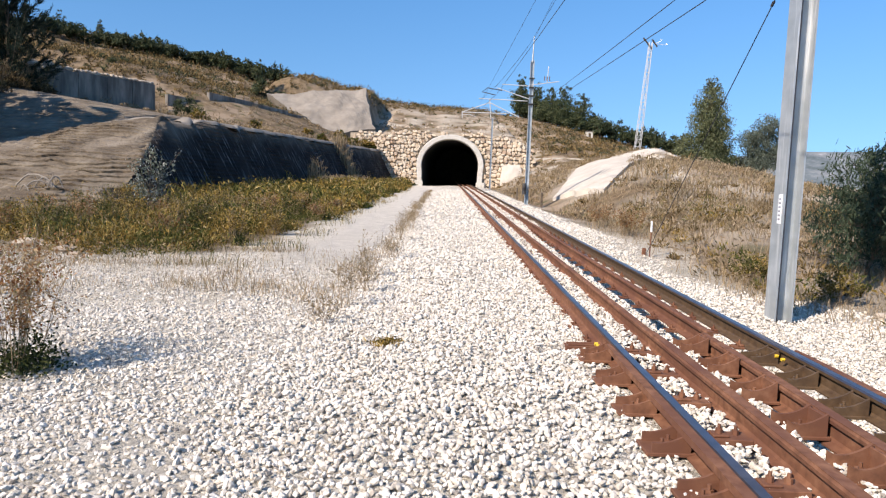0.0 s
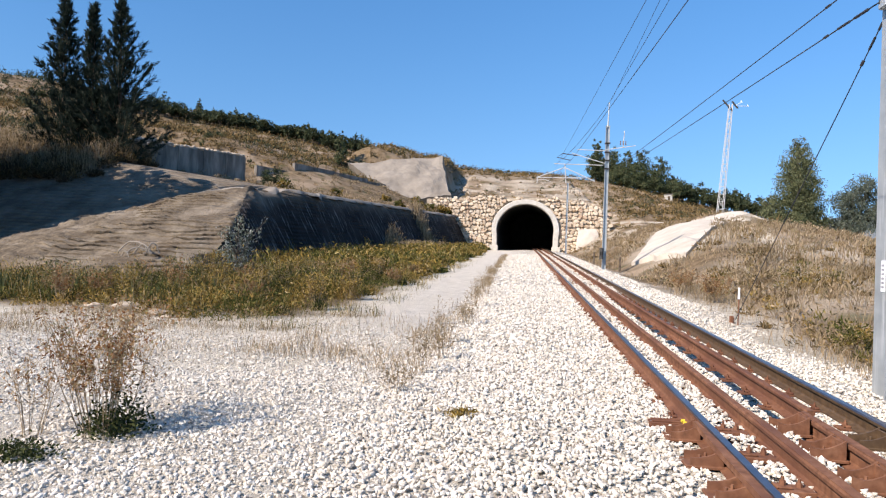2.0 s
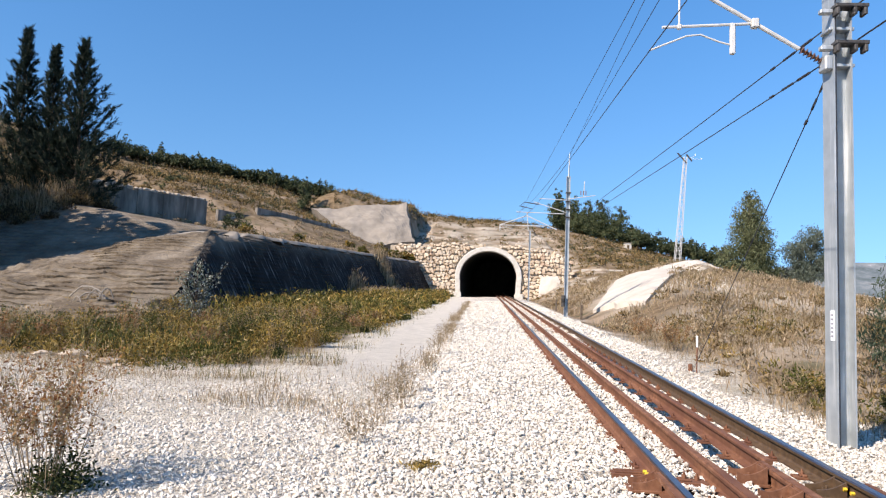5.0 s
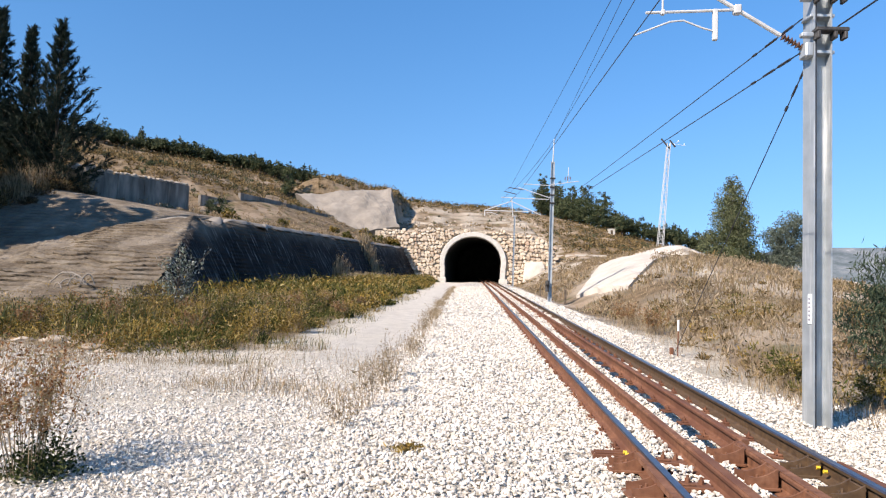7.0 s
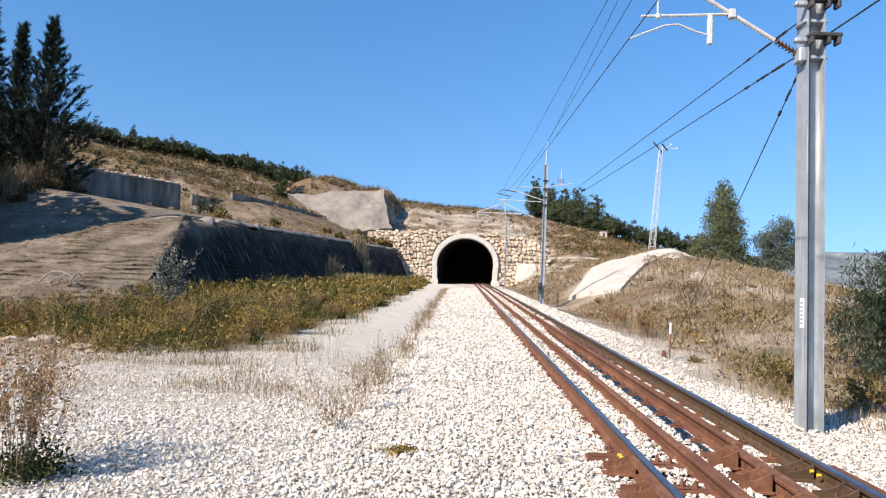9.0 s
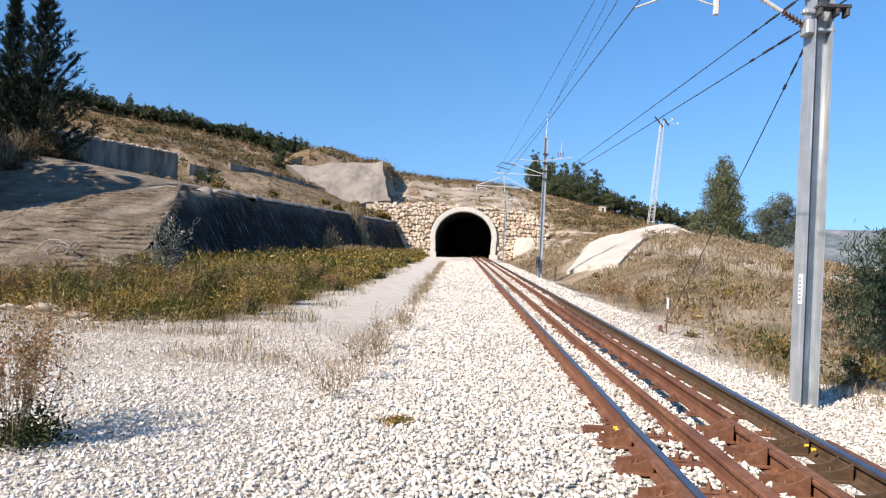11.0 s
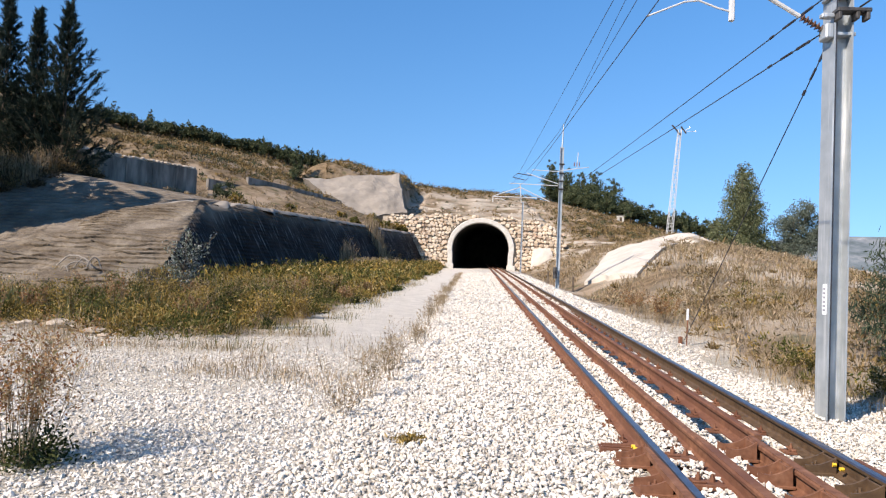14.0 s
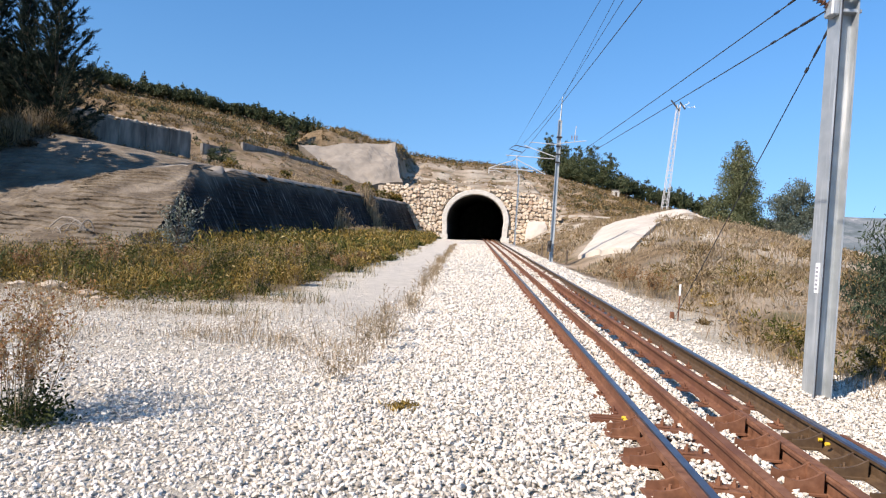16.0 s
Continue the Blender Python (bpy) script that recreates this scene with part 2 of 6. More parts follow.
def mesh_from(name, verts, faces, material, parent=None, label="", flat=True):
    me = bpy.data.meshes.new(name)
    me.from_pydata([tuple(v) for v in verts] if not isinstance(verts, np.ndarray) else verts.tolist(), [], faces if not isinstance(faces, np.ndarray) else faces.tolist())
    if not flat:
        me.shade_smooth()
    me.update()
    return finish(name, me, material, parent, label)


def empty(name, at=(0, 0, 0), **tags):
    ob = new(name)
    ob.location = at
    ob.empty_display_size = 0.2
    return tagged(ob, **tags)


def box(bm, a, b, bevel=0.0, m=None):
    """A box from corner a to corner b, its edges bevelled."""
    made = bmesh.ops.create_cube(bm, size=1)["verts"]
    mid, size = (Vector(a) + Vector(b)) / 2, Vector(b) - Vector(a)
    for v in made:
        v.co = Vector((v.co.x * size.x, v.co.y * size.y, v.co.z * size.z)) + mid
    if m is not None:
        bmesh.ops.transform(bm, matrix=m, verts=made)
    if bevel:
        edges = list({e for v in made for e in v.link_edges})
        bmesh.ops.bevel(bm, geom=edges, offset=bevel, segments=1, affect="EDGES")
    return made


def rod(bm, points, radius, sides=8, taper=1.0):
    """A round bar along points."""
    pts = [Vector(p) for p in points]
    rings = []
    for i, p in enumerate(pts):
        d = (pts[min(i + 1, len(pts) - 1)] - pts[max(i - 1, 0)]).normalized()
        side = d.cross(Vector((0, 0, 1)))
        side = side.normalized() if side.length > 1e-3 else Vector((1, 0, 0))
        up = side.cross(d)
        r = radius * (1 + (taper - 1) * i / max(1, len(pts) - 1))
        rings.append([bm.verts.new(p + side * r * math.cos(a) + up * r * math.sin(a)) for a in (2 * math.pi * k / sides for k in range(sides))])
    for r0, r1 in zip(rings, rings[1:]):
        for k in range(sides):
            bm.faces.new((r0[k], r0[(k + 1) % sides], r1[(k + 1) % sides], r1[k]))
    bm.faces.new(rings[0][::-1])
    bm.faces.new(rings[-1])


def sag(a, b, drop, n=12):
    a, b = Vector(a), Vector(b)
    return [a.lerp(b, i / n) - Vector((0, 0, drop * 4 * (i / n) * (1 - i / n))) for i in range(n + 1)]


# ---- ground ----
def axis(lo, hi, step, limit, grow=1.16):
    mid = list(np.arange(lo, hi + step / 2, step))
    out, s, v = [], step, mid[-1]
    while v < limit:
        s *= grow
        v += s
        out.append(v)
    neg, s, v = [], step, mid[0]
    while v > -limit:
        s *= grow
        v -= s
        neg.append(v)
    return np.array(neg[::-1] + mid + out)


SHOTCRETE = [(0.3, (0.11, 0.088, 0.063)), (0.5, (0.19, 0.155, 0.115)), (0.72, (0.28, 0.238, 0.182))]


def make_ground():
    xs, ys = axis(-46, 32, 0.4, 3500), axis(-6, 100, 0.4, 3500)
    X, Y = np.meshgrid(xs, ys)
    Z = height(X, Y)
    cx = track_x(np.clip(Y, -30, 100))
    off = X - cx
    idx = np.arange(X.size).reshape(X.shape)
    quads = np.stack([idx[:-1, :-1], idx[:-1, 1:], idx[1:, 1:], idx[1:, :-1]], -1).reshape(-1, 4)
    verts = np.stack([X, Y, Z], -1).reshape(-1, 3)
    d1 = foot_x(Y) - X
    d2 = Y - 22.0 - np.clip(-X - 14, 0, 20) * 0.16
    b = bench(X, Y)
    ridge_y = ridge_line(X)
    shot = smooth(0.0, 0.3, d1) * smooth(0.0, 0.6, d2) * np.where(X > -14.4, smooth(3.5, 2.8, d1 + 0.45 * lumps(X, Y, 2)), smooth(18, 15, Y - ridge_y)) * smooth(79, 78, Y)
    shot = np.where((X < -12) & (X > -14.6) & (Y < 37), smooth(0, 0.3, d1) * smooth(0, 0.6, d2), shot)
    wobble = 0.35 * lumps(X, Y, 1.1) + 0.2 * lumps(X, Y, 0.5)
    gravel = smooth(-3.6, -2.9, off + wobble) * smooth(3.0, 2.1, off + wobble * 1.2 - 2.6 * smooth(13, 9, Y)) * (Y < PORTAL_Y + 0.9)
    spread = smooth(12.5, 8.0, Y + 2.5 * lumps(X, Y, 2.3)) * smooth(-9, -6, X) * smooth(-1, -3, off) * smooth(-0.55, 0.1, lumps(X + 40, Y, 1.6) + 0.4 * lumps(X, Y, 0.6) + 0.35)
    gravel = np.maximum(gravel, 0.85 * spread)
    road = smooth(-0.1, 0.1, X + 3.2 + 0.25 * wobble) * smooth(-3.0, -3.3, off + 0.4 * wobble) * smooth(8.5, 13.0, Y + 3 * wobble) * (Y < PORTAL_Y + 0.9)
    dirt = smooth(14.0, 12.0, Y + 1.2 * wobble) * smooth(4.2, 3.2, off)
    dirt = np.maximum(dirt, smooth(-4.6, -3.9, X + wobble) * smooth(-2, -3, off) * (Y < PORTAL_Y + 0.9))
    dirt = np.maximum(dirt, 0.8 * smooth(4.6, 3.4, off + 1.5 * wobble) * smooth(1.5, 2.5, off) * smooth(30, 18, Y))
    dirt = np.maximum(dirt, smooth(79, 80, Y) * smooth(124, 112, Y + 5 * lumps(X, Y, 4)) * smooth(-11.5, -10, X) * smooth(16, 9, X) * np.clip(0.28 + 0.5 * lumps(X, Y, 2.5), 0, 0.6))
    dirt = np.maximum(dirt, smooth(3.6, 5.0, off) * smooth(7, 9, Y) * smooth(80, 76, Y) * np.clip(0.34 + 0.5 * lumps(X, Y, 3.1), 0, 0.7))
    trail = np.interp(Y, [30, 34, 50, 75], [11.5, 12.5, 16.2, 21.5])
    dirt = np.maximum(dirt, smooth(0.9, 0.3, np.abs(X - trail) - 0.02 * np.clip(Y - 50, 0, 30) + 0.6 * wobble) * smooth(30, 36, Y) * smooth(78, 76, Y))
    # mask of the track-side face: pale streaks, and shade darkened into the colour
    shade_streak = shot * smooth(-14.0, -13.3, X + 0.4 * lumps(X, Y, 2)) * smooth(2.5, 1.6, d1)
    me = bpy.data.meshes.new("ground")
    me.from_pydata(verts.tolist(), [], quads.tolist())
    me.shade_smooth()
    for name, arr in (("shot", shot), ("gravel", gravel), ("road", road), ("dirt", dirt), ("shade_streak", shade_streak), ("far", smooth(170, 320, np.hypot(X, Y)))):
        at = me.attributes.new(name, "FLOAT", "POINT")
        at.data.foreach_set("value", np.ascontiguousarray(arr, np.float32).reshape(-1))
    m = Mat("ground", 0.95, 0, 0.15)
    scrub = m.ramp(m.noise(0.9, 8, rough=0.7), [(0.30, (0.060, 0.044, 0.026)), (0.45, (0.135, 0.095, 0.053)), (0.58, (0.22, 0.155, 0.09)), (0.75, (0.34, 0.255, 0.165))])
    scrub = m.mix(m.ramp(m.noise(0.16, 5), [(0.48, (0, 0, 0)), (0.62, (1, 1, 1))]), scrub, (0.30, 0.225, 0.15))
    scrub = m.mix(m.ramp(m.voronoi(0.55), [(0.16, (1, 1, 1)), (0.34, (0, 0, 0))]), scrub, m.ramp(m.noise(3, 3), [(0.3, (0.05, 0.055, 0.02)), (0.7, (0.15, 0.115, 0.05))]))
    dirt_c = m.ramp(m.noise(5, 8, rough=0.7), [(0.3, (0.39, 0.34, 0.26)), (0.5, (0.56, 0.50, 0.40)), (0.7, (0.70, 0.64, 0.53))])
    grav_c = m.ramp(m.voronoi(24, "Color"), [(0.15, (0.45, 0.405, 0.33)), (0.5, (0.61, 0.56, 0.47)), (0.9, (0.73, 0.69, 0.61))])
    grav_c = m.mix(m.ramp(m.voronoi(24, feature="DISTANCE_TO_EDGE"), [(0.0, (0, 0, 0)), (0.12, (1, 1, 1))]), (0.38, 0.335, 0.265), grav_c)
    road_c = m.ramp(m.noise(2.5, 8, rough=0.7), [(0.3, (0.46, 0.415, 0.345)), (0.7, (0.63, 0.575, 0.485))])
    shot_c = m.ramp(m.noise(0.7, 8, rough=0.65), SHOTCRETE)
    # streaky stain colour, made darker to hold the shade of this face
    shaded_stain = m.mix(m.ramp(m.noise(1.0, 4, (1.4, 6.0, 0.30)), [(0.55, (0, 0, 0)), (0.70, (0.8, 0.8, 0.8))]), m.ramp(m.noise(0.9, 6), [(0.3, (0.014, 0.012, 0.011)), (0.7, (0.040, 0.034, 0.029))]), m.mix(m.ramp(m.noise(0.22, 3), [(0.38, (0, 0, 0)), (0.54, (1, 1, 1))]), (0.05, 0.043, 0.036), (0.30, 0.29, 0.27)))
    shot_c = m.mix(m.attr("shade_streak"), shot_c, shaded_stain)
    # bluish greys that put distance haze into the far hills' colour
    far_haze_c = m.ramp(m.noise(0.035, 9, rough=0.75), [(0.38, (0.085, 0.105, 0.105)), (0.52, (0.15, 0.17, 0.175)), (0.62, (0.22, 0.225, 0.22)), (0.70, (0.42, 0.41, 0.40))])
    scrub = m.mix(m.attr("far"), scrub, far_haze_c)
    c = m.mix(m.attr("dirt"), scrub, dirt_c)
    c = m.mix(m.attr("road"), c, road_c)
    c = m.mix(m.attr("gravel"), c, grav_c)
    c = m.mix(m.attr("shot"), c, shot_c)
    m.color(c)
    wave = m.node("ShaderNodeTexWave", Scale=1.42, Distortion=3.2, Detail=4.0, Detail_Scale=1.8)
    wave.bands_direction = "Z"
    m.put(m.coords((0.5, 0.2, 1)), wave.inputs["Vector"])
    fine = m.math("MULTIPLY", m.voronoi(24), m.math("MULTIPLY", m.attr("gravel"), -0.5))
    patch = m.ramp(m.noise(0.20, 4), [(0.44, (0.05, 0.05, 0.05)), (0.56, (1, 1, 1))])
    rib = m.math("MULTIPLY", wave.outputs["Fac"], m.math("MULTIPLY", m.attr("shot"), patch))
    b1 = m.node("ShaderNodeBump", Strength=1.0, Distance=0.17, Height=rib)
    b2 = m.node("ShaderNodeBump", Strength=0.8, Distance=0.09, Height=m.math("ADD", m.math("MULTIPLY", m.noise(6, 10, rough=0.8), 1.3), fine), Normal=b1.outputs[0])
    m.put(b2.outputs[0], m.p.inputs["Normal"])
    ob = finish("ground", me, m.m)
    # open the ground in front of the tunnel mouth
    bm = bmesh.new()
    bm.from_mesh(me)
    gone = [f for f in bm.faces if abs(f.calc_center_median().x - 0.6) < 4.2 and 77 < f.calc_center_median().y < 81 and max(v.co.z for v in f.verts) - min(v.co.z for v in f.verts) > 1.5]
    bmesh.ops.delete(bm, geom=gone, context="FACES")
    bm.to_mesh(me)
    bm.free()
    return tagged(ob, "dusty ground with ballast, sprayed concrete banks and dry scrub hills", "ground", kind="structure")


ground = make_ground()

# ---- tunnel portal ----
PC, PR_IN, PR_OUT = 0.60, 3.45, 4.05


def arch_line(r, spring=2.55, legs=1.4, n=28):
    """Outline of a horseshoe arch round the tunnel's middle, from the left foot to the right foot."""
    z0 = float(rail_z(PORTAL_Y)) - 0.35
    pts = []
    for i in range(n + 1):
        a = math.pi * 1.06 - math.pi * 1.12 * i / n
        pts.append((PC + r * math.cos(a), z0 + spring + (r - 0.05) * 0.93 * math.sin(a)))
    return [(pts[0][0] + 0.05, z0)] + pts + [(pts[-1][0] - 0.05, z0)]


def make_tunnel():
    root = empty("tunnel_portal", (PC, PORTAL_Y, float(rail_z(PORTAL_Y)) - 0.35))
    tagged(root, "pale concrete tunnel mouth set in a stone wall", "tunnel", kind="structure")
    inv = Matrix.Translation(-root.location)
    inn, out = arch_line(PR_IN), arch_line(PR_OUT)
    bm = bmesh.new()
    y0, y1 = PORTAL_Y - 0.55, PORTAL_Y + 0.9
    rows = [[bm.verts.new((x, y, z)) for x, z in line] for line, y in ((inn, y1), (inn, y0 + 0.05), ([(a[0] + (b[0] - a[0]) * 0.08, a[1] + (b[1] - a[1]) * 0.08) for a, b in zip(inn, out)], y0), ([(a[0] + (b[0] - a[0]) * 0.92, a[1] + (b[1] - a[1]) * 0.92) for a, b in zip(inn, out)], y0), (out, y0 + 0.05), (out, y1))]
    for a, b in zip(rows, rows[1:]):
        for i in range(len(a) - 1):
            bm.faces.new((a[i], a[i + 1], b[i + 1], b[i]))
    bm.transform(inv)
    part("arch_ring", bm, portal_conc, root, "pale concrete ring")
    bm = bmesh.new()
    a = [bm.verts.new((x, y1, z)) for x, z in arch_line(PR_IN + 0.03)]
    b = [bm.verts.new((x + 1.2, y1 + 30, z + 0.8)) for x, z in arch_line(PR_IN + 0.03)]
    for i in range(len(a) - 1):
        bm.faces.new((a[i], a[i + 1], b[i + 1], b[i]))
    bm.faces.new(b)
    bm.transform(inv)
    part("lining", bm, lining, root, "dark tunnel lining")
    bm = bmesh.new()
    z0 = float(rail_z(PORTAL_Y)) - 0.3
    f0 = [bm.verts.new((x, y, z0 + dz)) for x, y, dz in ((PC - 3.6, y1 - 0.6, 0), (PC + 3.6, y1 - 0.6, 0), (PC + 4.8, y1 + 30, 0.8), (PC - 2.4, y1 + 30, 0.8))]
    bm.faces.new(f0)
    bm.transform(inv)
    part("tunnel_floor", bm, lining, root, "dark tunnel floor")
    for sx in (-1, 1):
        bm = bmesh.new()
        box(bm, (PC + sx * 3.72 - 0.5, y0 - 0.12, z0 - 0.3), (PC + sx * 3.72 + 0.5, y1 - 0.5, z0 + 0.6), 0.04)
        bm.transform(inv)
        part("footing_block", bm, portal_conc, root, "pale concrete footing")
    return root


portal = make_tunnel()

mortar = speckle("mortar", [(0.3, (0.30, 0.25, 0.19)), (0.7, (0.46, 0.39, 0.30))], 4, 0.95, 0.5)
sm = Mat("rubble_stone", 0.9, 0, 0.2)
sc = sm.ramp(sm.rand(), [(0.0, (0.26, 0.17, 0.11)), (0.2, (0.46, 0.35, 0.24)), (0.6, (0.56, 0.45, 0.33)), (0.85, (0.62, 0.53, 0.41)), (1.0, (0.42, 0.25, 0.15))])
sm.color(sm.mix(sm.noise(3, 5), sc, sm.mix(0.5, sc, (0.75, 0.66, 0.52)))).bump(sm.noise(9, 5), 0.5, 0.03)
stone_mat = sm.m
sm2 = Mat("rubble_stone_joined", 0.9, 0, 0.2)
sc = sm2.ramp(sm2.island(), [(0.0, (0.26, 0.17, 0.11)), (0.2, (0.46, 0.35, 0.24)), (0.6, (0.56, 0.45, 0.33)), (0.85, (0.62, 0.53, 0.41)), (1.0, (0.42, 0.25, 0.15))])
sm2.color(sm2.mix(sm2.noise(3, 5), sc, sm2.mix(0.5, sc, (0.75, 0.66, 0.52)))).bump(sm2.noise(9, 5), 0.5, 0.03)
stone_mat_joined = sm2.m


def wall_top(x):
    return EYE + float(np.interp(x, [-11.5, -8, -4, 1, 5, 8, 10.5], [6.7, 6.85, 7.0, 7.05, 6.95, 6.6, 5.4]))


def make_stone_wall():
    wall = empty("wall_stone", (0, PORTAL_Y, 0), label="rough rubble stone retaining wall round the tunnel mouth", category="wall", kind="structure")
    # backing with the arch cut out of it: strips from the arch's outline up to the top and out to the sides
    bm = bmesh.new()
    out = arch_line(PR_OUT - 0.15)
    y0, y1 = PORTAL_Y - 0.12, PORTAL_Y + 1.2
    z0 = out[0][1] - 0.6
    for i in range(len(out) - 1):
        (xa, za), (xb, zb) = out[i], out[i + 1]
        if xb <= xa or za < z0 + 0.7:
            continue
        q = [(xa, za), (xb, zb), (xb, wall_top(xb) - 0.1), (xa, wall_top(xa) - 0.1)]
        f = [bm.verts.new((x, y0, z)) for x, z in q]
        k = [bm.verts.new((x, y1, z)) for x, z in q]
        bm.faces.new(f)
        bm.faces.new((f[3], f[2], k[2], k[3]))
        bm.faces.new((f[0], f[1], k[1], k[0]))
    xl, xr = min(p[0] for p in out), max(p[0] for p in out)
    for x0, x1 in ((-11.5, -8), (-8, xl + 0.1), (xr - 0.1, 8), (8, 10.5)):
        q = [(x0, z0), (x1, z0), (x1, wall_top(x1) - 0.1), (x0, wall_top(x0) - 0.1)]
        f = [bm.verts.new((x, y0, z)) for x, z in q]
        k = [bm.verts.new((x, y1, z)) for x, z in q]
        bm.faces.new(f)
        bm.faces.new((f[3], f[2], k[2], k[3]))
    bm.transform(Matrix.Translation((0, -PORTAL_Y, 0)))
    part("backing", bm, mortar, wall, "sandy mortar")
    return wall


stone_wall = make_stone_wall()


# ---- retaining wall on the bench ----
def make_retaining_wall():
    root = empty("wall_retaining", (-30, 50, EYE + 6), label="stained grey concrete retaining wall in panels", category="wall", kind="structure")
    pts = [(-30.6, 49.6), (-29.7, 52.2), (-28.8, 54.9), (-27.95, 57.5), (-27.1, 60.1)]
    inv = Matrix.Translation(-root.location)
    for i, ((xa, ya), (xb, yb)) in enumerate(zip(pts, pts[1:])):
        d = Vector((xb - xa, yb - ya, 0))
        L = d.length
        m = Matrix.Translation((xa, ya, 0)) @ Matrix.Rotation(math.atan2(d.y, d.x), 4, "Z")
        bm = bmesh.new()
        zt = EYE + 8.4 + 0.13 * i
        box(bm, (0.015, -0.15, EYE + 4.6), (L - 0.015, 0.2, zt), 0.02, m)
        bm.transform(inv)
        part("panel", bm, wall_conc, root)
    bm = bmesh.new()
    m = Matrix.Translation((-30.6, 49.6, 0)) @ Matrix.Rotation(radians(160), 4, "Z")
    box(bm, (0.0, -0.3, EYE + 4.6), (1.6, 0.1, EYE + 8.1), 0.05, m)
    bm.transform(inv)
    part("end_return", bm, wall_conc, root)
    return root


make_retaining_wall()


def make_terrace_wall():
    """Low wall that holds the track along the hillside."""
    root = empty("wall_terrace", (-25, 68, EYE + 7), label="low weathered concrete terrace wall on the hillside", category="wall", kind="structure")
    pts = [(-27.0, 62.5), (-25.0, 68), (-22.5, 75), (-20, 81.5), (-17.5, 87.5)]
    inv = Matrix.Translation(-root.location)
    for (xa, ya), (xb, yb) in zip(pts, pts[1:]):
        d = Vector((xb - xa, yb - ya, 0))
        m = Matrix.Translation((xa, ya, 0)) @ Matrix.Rotation(math.atan2(d.y, d.x), 4, "Z")
        bm = bmesh.new()
        zt = float(bench(np.float64((xa + xb) / 2), np.float64((ya + yb) / 2))) + 0.4
        box(bm, (0.01, -0.15, zt - 3), (d.length - 0.01, 0.2, zt), 0.02, m)
        bm.transform(inv)
        part("panel", bm, wall_conc, root)


make_terrace_wall()


# ---- railway track ----
RAIL_PROFILE = ((-0.075, 0.0), (-0.075, 0.012), (-0.02, 0.028), (-0.0085, 0.045), (-0.0085, 0.12), (-0.033, 0.133), (-0.036, 0.158), (-0.028, 0.172),
                (0.028, 0.172), (0.036, 0.158), (0.033, 0.133), (0.0085, 0.12), (0.0085, 0.045), (0.02, 0.028), (0.075, 0.012), (0.075, 0.0))


def sweep_rail(name, offset, y0, y1, parent, mats, lift=0.0, label="", group=""):
    ys = np.concatenate([np.arange(y0, min(y1, 30), 1.0), np.arange(30, y1, 4.0), [y1]]) if y1 > 30 else np.arange(y0, y1 + 0.01, 0.5)
    n = len(RAIL_PROFILE)
    verts, faces = [], []
    for y in ys:
        cx, z = float(track_x(y)) + offset, float(rail_z(y)) - 0.172 + lift
        verts += [(cx + px, y, z + pz) for px, pz in RAIL_PROFILE]
    for i in range(len(ys) - 1):
        for k in range(n):
            a, b = i * n + k, i * n + (k + 1) % n
            faces.append((a, b, b + n, a + n))
    faces += [tuple(range(n))[::-1], tuple(range((len(ys) - 1) * n, len(ys) * n))]
    me = bpy.data.meshes.new(name)
    me.from_pydata(verts, [], faces)
    for mt in mats:
        me.materials.append(mt)
    if len(mats) > 1:
        for f in me.polygons:
            k = f.index % n
            f.material_index = 1 if k in (6, 7, 8) and f.index < (len(ys) - 1) * n else 0
    me.update()
    ob = new(name, me)
    ob.parent = parent
    return tagged(ob, label)


track = empty("railway_track", (0, 0, 0), label="single rusty railway track with two inner guard rails on white ballast", category="track", kind="structure")
GAUGE, GUARD = 0.7525, 0.297
for s in (-1, 1):
    sweep_rail("running_rail", s * GAUGE, -40, 108, track, (rust if s < 0 else rust_dark, rail_head), 0, "rusty running rail with a worn shiny head")
    sweep_rail("guard_rail", s * GUARD, -40 if s < 0 else 6.05, 108, track, (rust,), 0.0, "rusty inner guard rail")


# ---- catenary masts ----
def h_beam(bm, depth, width, tf, tw, z0, z1):
    d, w, i = depth / 2, width / 2, depth / 2 - tf
    ring = [(-d, -w), (-i, -w), (-i, -tw / 2), (i, -tw / 2), (i, -w), (d, -w), (d, w), (i, w), (i, tw / 2), (-i, tw / 2), (-i, w), (-d, w)]
    a = [bm.verts.new((x, y, z0)) for x, y in ring]
    b = [bm.verts.new((x, y, z1)) for x, y in ring]
    bm.faces.new(a[::-1])
    bm.faces.new(b)
    for k in range(12):
        bm.faces.new((a[k], a[(k + 1) % 12], b[(k + 1) % 12], b[k]))


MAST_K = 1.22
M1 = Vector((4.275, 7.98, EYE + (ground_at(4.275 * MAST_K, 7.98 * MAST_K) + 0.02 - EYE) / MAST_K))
M2 = Vector((4.62, 36.0, ground_at(4.62, 36.0)))
M3 = Vector((4.95, 70.0, ground_at(4.95, 70.0)))


def make_mast(at, top, label, depth=0.22, width=0.26):
    root = empty("catenary_mast", at, label=label, category="mast", group="catenary masts")
    bm = bmesh.new()
    h_beam(bm, depth, width, 0.016, 0.012, -0.03, top - at.z)
    part("column", bm, steel_galv, root)
    bm = bmesh.new()
    box(bm, (-0.17, -0.19, -0.45), (0.20, 0.19, -0.01), 0.03)
    part("footing", bm, wall_conc, root, "concrete footing in the ballast")
    return root


mast_near = make_mast(M1, EYE + 5.6, "tall galvanised steel mast beside the track with a cantilever arm")
mast_mid = make_mast(M2, EYE + 7.3, "galvanised steel mast with wire brackets and a top spike", 0.20, 0.20)
mast_far = make_mast(M3, EYE + 8.0, "slender galvanised mast with a gable-shaped arm by the tunnel", 0.17, 0.17)


